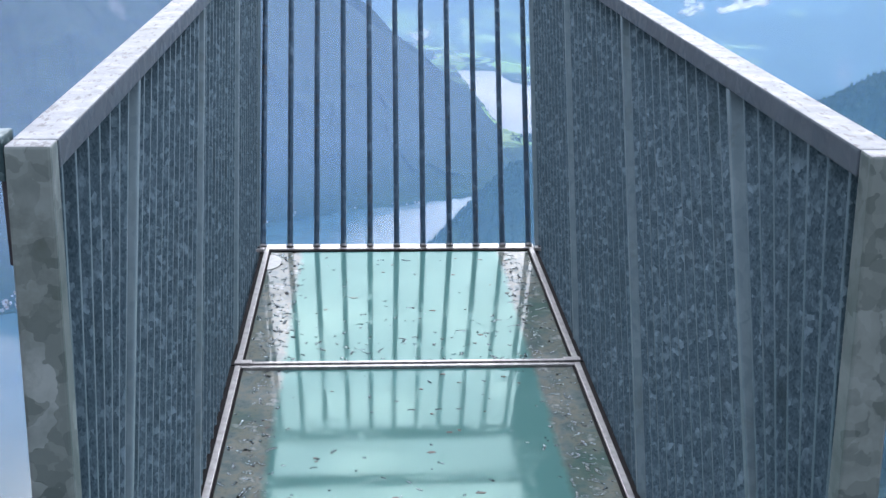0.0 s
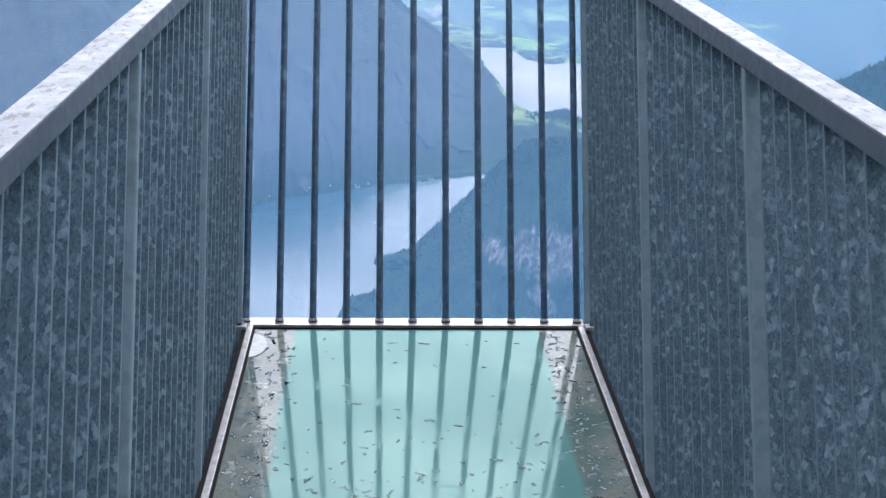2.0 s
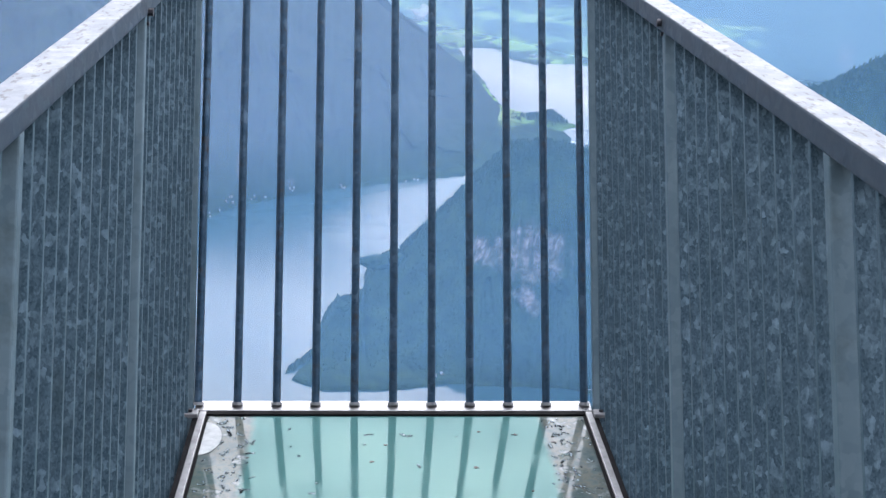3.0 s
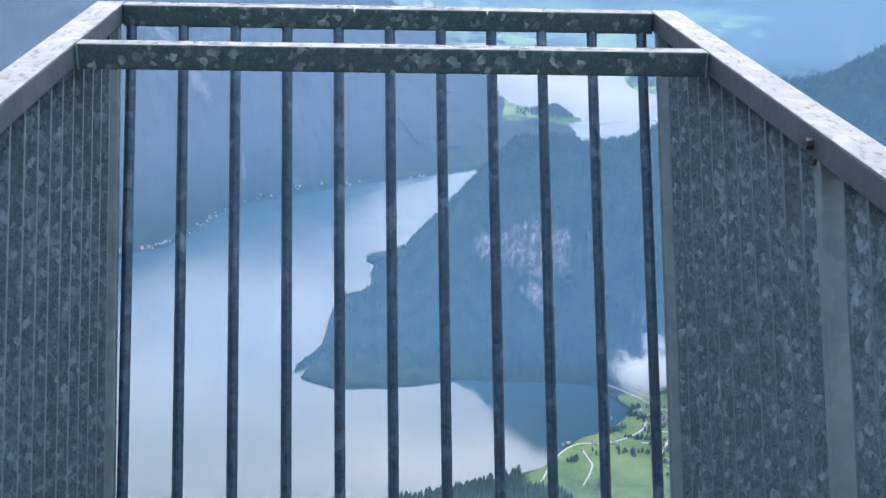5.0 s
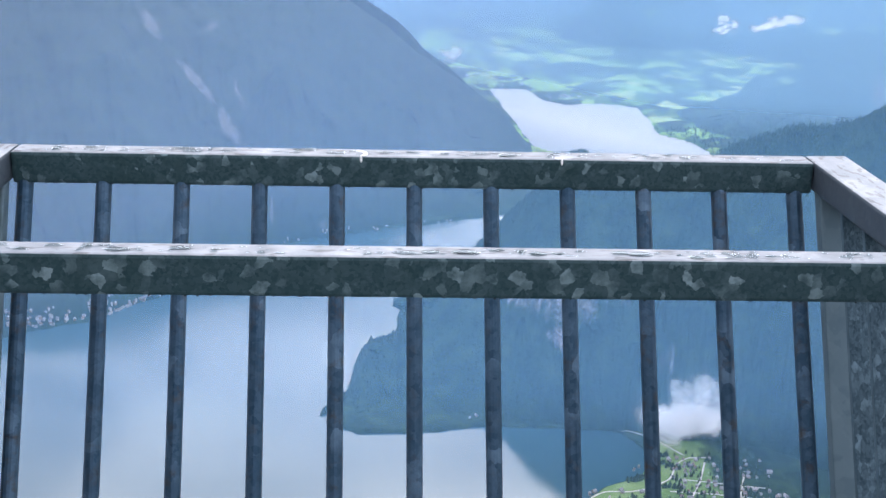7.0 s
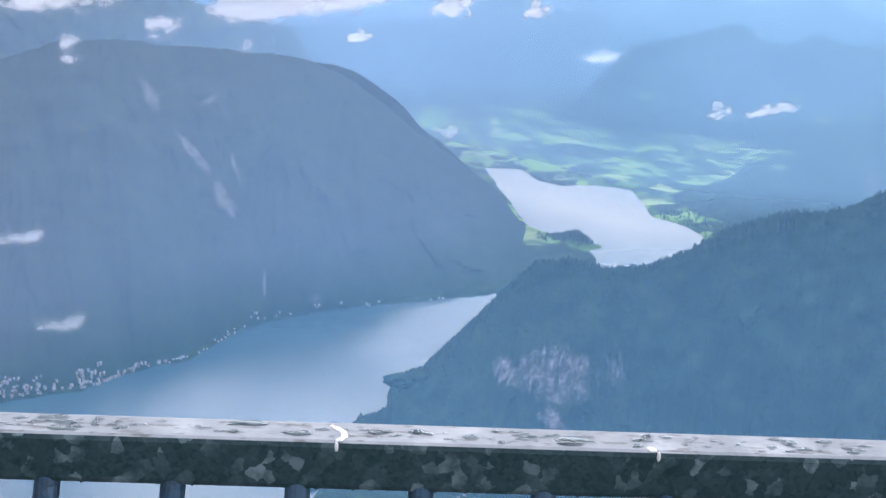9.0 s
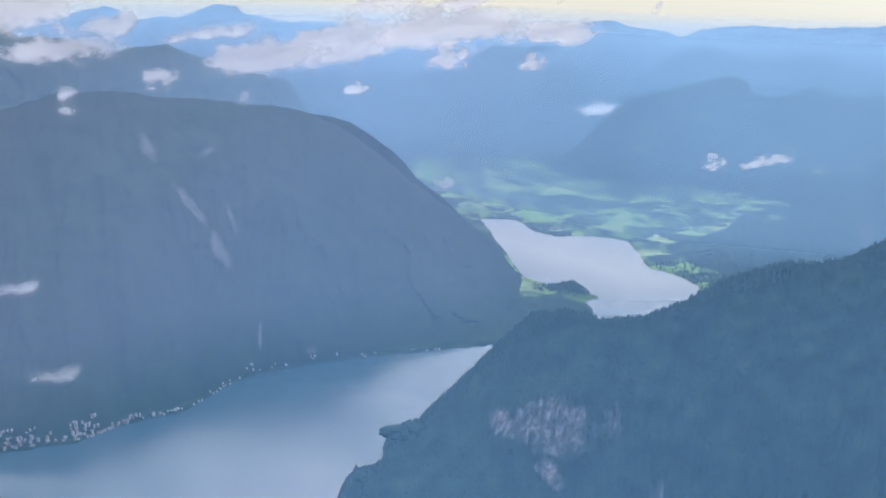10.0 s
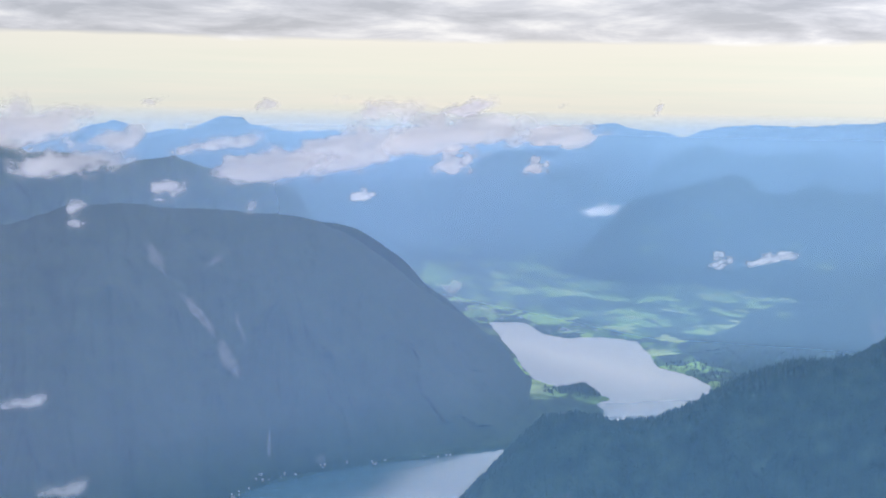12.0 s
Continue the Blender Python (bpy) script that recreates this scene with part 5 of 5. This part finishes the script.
for y0, y1, count, seed in ((END_Y + 0.004, END_Y + 0.042, 260, 61), (0.141, 0.175, 170, 62)):
    tagged(part("rain_beads", rail_beads(y0, y1, count, seed), BEAD, smooth=True), "flat clear rain beads on the wet rail", "water drops", group="rain on the rails", kind="stuff")
for k, (far, near) in enumerate(zip(Y_PANEL[:3], Y_PANEL[1:4])):
    tagged(part("rain_beads", bead_field(near, far, (430, 380, 200)[k], 20 + k), BEAD, smooth=True), "clear rain beads standing on the glass floor", "water drops", group="rain on the floor", kind="stuff")
    tagged(part("plant_specks", specks(near, far, (22, 20, 10)[k], 40 + k), SPECK), "small dark wet plant bits on the glass floor", "debris", group="bits on the floor", kind="stuff")

# beams under the panels and the main deck behind
for s in (-1, 1):
    tagged(part("floor_beam", box_bm(0.012 + s * 0.53 - 0.012, 0.012 + s * 0.53 + 0.012, -5.0, 0.03, -0.26, -0.047, bevel=0.003), GALV), "galvanised steel beam carrying the glass floor", "beam", group="floor beams", kind="structure")
tagged(part("deck", box_bm(-4.0, 4.0, -9.0, -4.43, -0.12, -0.002, bevel=0.01), GALV), "steel deck of the summit platform", "deck", kind="structure")


def side_fence(side):
    """Railing that runs off sideways from the open end of the arm."""
    th = thing("platform_railing", "galvanised railing of the summit platform", "railing", (0, 0, 0), group="platform railings")
    xa = wall_x(side, Y_START) + side * (RAIL_W - RAIL_PROUD + 0.006)
    xb = xa + side * 2.6
    a, b = sorted((xa, xb))
    part("handrail", box_bm(a, b, Y_START + 0.02, Y_START + 0.07, RAIL_TOP - 0.05, RAIL_TOP + 0.01, bevel=0.004), GALV_RAIL, th)
    part("post", box_bm(xa + side * 0.004 - 0.006, xa + side * 0.004 + 0.006, Y_START + 0.03, Y_START + 0.06, 0.98, RAIL_TOP - 0.051, bevel=0.002), DARK_STEEL, th, "dark bracket plate")
    for k in range(1, 25):
        x = xa + side * 0.107 * k
        part("bar", rod_bm((x, Y_START + 0.045, -0.08), (x, Y_START + 0.045, RAIL_TOP - 0.05), 0.008, 10), GALV_BAR, th)
    part("bottom_rail", box_bm(a, b, Y_START + 0.025, Y_START + 0.065, -0.12, -0.08, bevel=0.003), GALV, th)
    return th


side_fence(-1)
side_fence(1)

# ---- houses ----


def slope_z(name, x, y):
    """Height of a mountain's slope near a place."""
    P = SLOPES[name]
    d = (P[..., 0] - x) ** 2 + (P[..., 1] - y) ** 2
    i = np.unravel_index(np.argmin(d), d.shape)
    return float(P[i][2]) if d[i] < 400 else LAKE_Z


def wall_paint(name, colour):
    m, t, out = material(name)
    b = principled(t, out, Roughness=0.85)
    info = t.nodes.new("ShaderNodeObjectInfo")
    v = coords(t)
    n = noisen(t, v, 0.8, 5, 0.6)
    base = mixc(t, info.outputs["Random"], colour, tuple(c * 0.7 for c in colour))
    t.links.new(mixc(t, mathn(t, "MULTIPLY", n, 0.35), base, (0.3, 0.26, 0.2)), b.inputs["Base Color"])
    return m


def roof_tiles(name, a, c):
    m, t, out = material(name)
    b = principled(t, out, Roughness=0.6)
    info = t.nodes.new("ShaderNodeObjectInfo")
    base = mixc(t, info.outputs["Random"], a, c)
    t.links.new(mixc(t, mathn(t, "MULTIPLY", noisen(t, coords(t), 1.5, 5, 0.6), 0.5), base, (0.08, 0.07, 0.065)), b.inputs["Base Color"])
    return m


WALLS = wall_paint("house_plaster", (0.52, 0.49, 0.47))
TIMBER = wall_paint("house_timber", (0.34, 0.24, 0.16))
ROOF_GREY = roof_tiles("grey_roof_tiles", (0.20, 0.19, 0.20), (0.46, 0.43, 0.43))
ROOF_RED = roof_tiles("brown_roof_tiles", (0.24, 0.13, 0.09), (0.38, 0.30, 0.26))
WINDOW = plain_metal("dark_window_glass", (0.03, 0.04, 0.05), 0.2, 0.0)


def house(w, d, h, roof_h, wall_mat, roof_mat, label):
    """A gabled house at valley scale: walls, roof with eaves, chimney and window rows."""
    bm = bmesh.new()
    lo = [bm.verts.new(p) for p in ((-w / 2, -d / 2, -3), (w / 2, -d / 2, -3), (w / 2, d / 2, -3), (-w / 2, d / 2, -3))]
    hi = [bm.verts.new(p) for p in ((-w / 2, -d / 2, h), (w / 2, -d / 2, h), (w / 2, d / 2, h), (-w / 2, d / 2, h))]
    r0, r1 = bm.verts.new((0, -d / 2, h + roof_h)), bm.verts.new((0, d / 2, h + roof_h))
    for f in ((lo[0], lo[1], hi[1], r0, hi[0]), (lo[2], lo[3], hi[3], r1, hi[2]), (lo[1], lo[2], hi[2], hi[1]), (lo[3], lo[0], hi[0], hi[3])):
        bm.faces.new(f)
    ob = tagged(part("house", bm, wall_mat), label, "house", group="houses in the valley")
    bm = bmesh.new()
    e, th = 0.35, 0.18
    for s in (-1, 1):
        a = [(0, -d / 2 - e, h + roof_h), (0, d / 2 + e, h + roof_h), (s * (w / 2 + e), d / 2 + e, h - e * roof_h / w * 2), (s * (w / 2 + e), -d / 2 - e, h - e * roof_h / w * 2)]
        low = [bm.verts.new((x, y, z + 0.02)) for x, y, z in a]
        top = [bm.verts.new((x, y, z + 0.02 + th)) for x, y, z in a]
        bm.faces.new(low)
        bm.faces.new(top[::-1])
        for i in range(4):
            bm.faces.new((low[i], low[(i + 1) % 4], top[(i + 1) % 4], top[i]))
    bmesh.ops.recalc_face_normals(bm, faces=bm.faces[:])
    roof = part("roof", bm, roof_mat, ob)
    part("chimney", box_bm(w * 0.12, w * 0.12 + 0.35, -0.2, 0.2, h, h + roof_h + 0.5), wall_mat, roof)
    for k in range(3):
        part("window", box_bm(-w * 0.36 + k * w * 0.27, -w * 0.36 + k * w * 0.27 + 0.45, -d / 2 - 0.03, -d / 2 + 0.05, h * 0.35, h * 0.35 + 0.6), WINDOW, ob)
    return ob


def houses():
    rng = random.Random(11)
    kinds = [house(3.2, 4.0, 2.2, 1.5, WALLS, ROOF_GREY, "white plastered village house with a grey gable roof"),
             house(2.8, 3.6, 2.5, 1.4, WALLS, ROOF_RED, "white plastered village house with a brown tiled roof"),
             house(3.5, 4.6, 2.0, 1.7, TIMBER, ROOF_GREY, "timber village house with a grey gable roof"),
             house(4.2, 6.4, 2.8, 1.7, WALLS, ROOF_GREY, "long white guest house with a grey gable roof")]
    spots = []
    # the village behind the delta, in loose rows along its lanes
    for k in range(135):
        row = rng.randrange(12)
        u = rng.random()
        x = 256 + 95 * u + rng.gauss(0, 1.8)
        y = 1052 - row * 11.5 - 14 * u + rng.gauss(0, 2.5)
        if x < 262 and y > 1030:
            continue
        spots.append((x, y))
    # the lakeside village under the mountain wall
    shore = [(-505, 1386), (-476, 1400), (-440, 1418), (-396, 1436), (-372, 1466), (-355, 1498), (-325, 1528), (-280, 1564)]
    for k in range(165):
        u = rng.random() ** 1.25 * (len(shore) - 1.01)
        i = int(u)
        (ax, ay), (bx, by) = shore[i], shore[i + 1]
        deep = rng.random() ** 1.2 * (24 if u < 4.2 else 5)
        x, y = ax + (bx - ax) * (u - i) - deep * 0.45, ay + (by - ay) * (u - i) + deep * 0.9
        spots.append((x, y))
    for x, y in ((-255, 1640), (-214, 1726), (-205, 1733), (-160, 1772), (-120, 1800), (-84, 1822), (-40, 1836), (60, 1878), (80, 1888), (-235, 1690), (-180, 1760),
                 (79, 1150), (86, 1158), (72, 1146), (226, 1036), (232, 1042), (181, 994), (176, 990), (224, 985), (206, 986), (192, 976), (258, 1010), (205, 990), (330, 1150), (300, 2140)):
        spots.append((x, y))
    # scattered houses along the foot of the mountain wall
    foot = [(-285, 1566), (-262, 1605), (-240, 1668), (-214, 1728), (-160, 1774), (-84, 1824), (0, 1852), (80, 1888)]
    for k in range(24):
        u = rng.random() ** 1.3 * (len(foot) - 1.01)
        i = int(u)
        (ax, ay), (bx, by) = foot[i], foot[i + 1]
        spots.append((ax + (bx - ax) * (u - i) + rng.gauss(0, 2), ay + (by - ay) * (u - i) + abs(rng.gauss(0, 4))))
    # the town on the plain beyond the lake
    town = random.Random(5)
    for k in range(36):
        cx, cy, sx, sy = town.choice(((170, 3500, 60, 130), (240, 3350, 50, 60), (330, 3700, 110, 110), (420, 2960, 40, 14), (560, 3050, 90, 60), (290, 3130, 30, 10)))
        x, y = town.gauss(cx, sx), town.gauss(cy, sy)
        if float(lake_distance(np.array(x), np.array(y))) > 8:
            spots.append((x, y))
    made = []
    for n, (x, y) in enumerate(spots):
        if any((x - a) ** 2 + (y - c) ** 2 < (11 if y < 1300 else 7) for a, c in made):
            continue
        k = kinds[rng.choices(range(4), (4, 3, 2, 1) if y < 2500 else (1, 1, 0, 4))[0]]
        z = max(ground_z(x, y), LAKE_Z + 0.5)
        if 1350 < y < 2500:
            z = max(z, slope_z("mountain_lake_wall", x, y))
        copy_thing(k, pose(x, y, z, 0, 0, rng.uniform(0, 360)) @ Matrix.Scale(rng.uniform(0.62, 0.85) if y < 1300 else rng.uniform(0.7, 1.0) if x < -300 else rng.uniform(0.5, 0.7) if y < 2500 else 1.0, 4))
        made.append((x, y))
    for i, k in enumerate(kinds):
        k.matrix_basis = pose(268 + i * 9, 948 + i * 4, ground_z(268 + i * 9, 948 + i * 4), 0, 0, 25 * i)


houses()

# ---- lanes through the meadows ----


def lane(points, width, name="lane"):
    pts = np.array(points, float)
    s = np.linspace(0, len(pts) - 1, 12 * len(pts))
    x, y = np.interp(s, np.arange(len(pts)), pts[:, 0]), np.interp(s, np.arange(len(pts)), pts[:, 1])
    k = np.ones(9) / 9
    x[4:-4], y[4:-4] = np.convolve(x, k, "valid"), np.convolve(y, k, "valid")
    tx, ty = np.gradient(x), np.gradient(y)
    ln = np.hypot(tx, ty)
    nx, ny = -ty / ln * width / 2, tx / ln * width / 2
    z = np.array([max(ground_z(a, c), LAKE_Z) for a, c in zip(x, y)]) + 0.5
    P = np.stack([np.stack([x + nx, y + ny, z], -1), np.stack([x - nx, y - ny, z], -1)], 0)
    return tagged(grid_mesh(name, P, GRAVEL), "pale gravel lane through the meadows", "lane", group="lanes", kind="structure")


def gravel():
    m, t, out = material("pale_gravel")
    b = principled(t, out, Roughness=0.9)
    t.links.new(ramp(t, noisen(t, coords(t), 0.6, 6, 0.65), [(0.3, (0.36, 0.33, 0.27)), (0.7, (0.58, 0.55, 0.48))]), b.inputs["Base Color"])
    return m


GRAVEL = gravel()
lane([(146, 920), (158, 950), (172, 975), (190, 990), (214, 986), (236, 994), (256, 1010), (262, 1024), (268, 1040), (282, 1052), (300, 1050)], 1.7)
lane([(182, 912), (190, 928), (197, 948), (194, 962), (192, 976)], 1.5)
lane([(250, 985), (285, 978), (320, 968), (350, 955)], 1.8)
lane([(258, 1010), (290, 1000), (340, 985)], 1.6)
lane([(262, 960), (282, 1000), (296, 1040)], 1.6)
lane([(300, 940), (316, 980), (330, 1020)], 1.6)
lane([(137, 1140), (200, 1132), (243, 1110), (268, 1078), (280, 1056)], 1.6)

# ---- trees ----


def leaf_mat():
    m, t, out = material("spruce_needles")
    b = principled(t, out, Roughness=0.9)
    geo = t.nodes.new("ShaderNodeNewGeometry")
    c = mixc(t, geo.outputs["Random Per Island"], (0.010, 0.026, 0.018), (0.040, 0.075, 0.030))
    t.links.new(mixc(t, mathn(t, "MULTIPLY", noisen(t, coords(t), 0.9, 4, 0.6), 0.5), c, (0.06, 0.09, 0.04)), b.inputs["Base Color"])
    return m


SPRUCE = leaf_mat()


def spruces(name, spots, label, low, high, seed, slim=0.24):
    """A stand of spruces: tapered stem and three ragged tiers of boughs each."""
    rng = random.Random(seed)
    verts, faces = [], []
    for x, y, z in spots:
        h = rng.uniform(low, high)
        lx, ly = rng.gauss(0, 0.02) * h, rng.gauss(0, 0.02) * h
        b = len(verts)
        verts += [(x - 0.03 * h, y, z - 1.5), (x + 0.03 * h, y, z - 1.5), (x, y + 0.03 * h, z - 1.5), (x + lx, y + ly, z + 0.8 * h)]
        faces += [(b, b + 1, b + 3), (b + 1, b + 2, b + 3), (b + 2, b, b + 3)]
        for z0, z1, rr in ((0.08, 0.55, 1.0), (0.32, 0.8, 0.75), (0.58, 1.0, 0.48)):
            b = len(verts)
            turn = rng.random() * 6.28
            for i in range(6):
                a = turn + i * math.pi / 3
                q = slim * h * rr * rng.uniform(0.65, 1.15)
                verts.append((x + q * math.cos(a), y + q * math.sin(a), z + (z0 + rng.uniform(-0.05, 0.05)) * h))
            verts.append((x + lx * z1, y + ly * z1, z + z1 * h))
            faces += [(b + i, b + (i + 1) % 6, b + 6) for i in range(6)]
    me = bpy.data.meshes.new(name)
    me.from_pydata(verts, [], faces)
    me.materials.append(SPRUCE)
    return tagged(new(name, me), label, "trees", kind="stuff")


def forests():
    rng = random.Random(5)
    spots = []
    while len(spots) < 1500:   # shore wood below the delta
        x, y = rng.uniform(20, 195), rng.uniform(840, 965)
        top = 903 + (x - 40) * 0.42
        if y > top or (x > 128 and y > 905 + (x - 128) * 0.2 and y < 990) or x > 150 + (930 - y) * 0.4:
            continue
        if lake_distance(np.array([x]), np.array([y]))[0] < 2:
            continue
        spots.append((x, y, max(ground_z(x, y), LAKE_Z)))
    for k in range(260):       # hedges between the fields
        u = rng.random()
        ax, ay, bx, by = rng.choice([(200, 972, 268, 952), (208, 980, 262, 962), (240, 1000, 262, 990), (236, 1052, 262, 1060), (250, 1048, 268, 1030), (178, 956, 186, 962), (255, 945, 262, 1010), (215, 1008, 240, 1018)])
        x, y = ax + (bx - ax) * u + rng.gauss(0, 2), ay + (by - ay) * u + rng.gauss(0, 2)
        spots.append((x, y, ground_z(x, y)))
    for k in range(260):       # gardens of the village
        x, y = rng.uniform(256, 350), rng.uniform(900, 1062)
        spots.append((x, y, ground_z(x, y)))
    spruces("valley_trees", spots[1500:], "dark hedges and garden trees between the fields", 3.0, 5.5, 1, 0.35)
    spruces("shore_forest", spots[:1500], "dark spruce wood on the near lake shore", 7.0, 12.5, 2)
    P = SLOPES["mountain_wooded_ridge"]
    crest = []
    n, m = P.shape[:2]
    for k in range(5200):
        j = int(rng.random() ** 1.2 * (m * 0.62))
        i = int(190 * (1 - abs(rng.gauss(0, 0.035)))) if rng.random() < 0.75 else rng.randrange(20, 189)
        i = min(i, 192)
        x, y, z = P[i, j]
        crest.append((x, y, z - 0.6))
    spruces("ridge_forest", crest, "spruces along the crest of the wooded ridge", 3.0, 6.0, 3, 0.26)
    big = []
    K = np.degrees(np.arctan2(P[150, :, 0], P[150, :, 1]))
    for k in range(420):
        a = rng.choice((rng.uniform(-2.75, -1.5), rng.uniform(-0.5, 1.5), rng.uniform(-4.2, -2.6)))
        j = int(np.argmin(np.abs(K - a)))
        i = min(189, int(189 * (1 - abs(rng.gauss(0, 0.05)))))
        x, y, z = P[i, j]
        big.append((x, y, z - 1.0))
    spruces("headland_trees", big, "tall dark trees on the headland ledges", 6.0, 10.0, 6, 0.42)
    pen = []
    for k in range(420):
        x, y = rng.gauss(352, 26), rng.gauss(2312, 20)
        if lake_distance(np.array([x]), np.array([y]))[0] > 1:
            pen.append((x, y, ground_z(x, y)))
    for k in range(300):
        x, y = rng.uniform(560, 760), rng.uniform(2280, 2600)
        if lake_distance(np.array([x]), np.array([y]))[0] > 1:
            pen.append((x, y, ground_z(x, y)))
    spruces("far_shore_trees", pen, "dark trees on the far peninsula and shore", 5.0, 9.0, 4, 0.34)


forests()
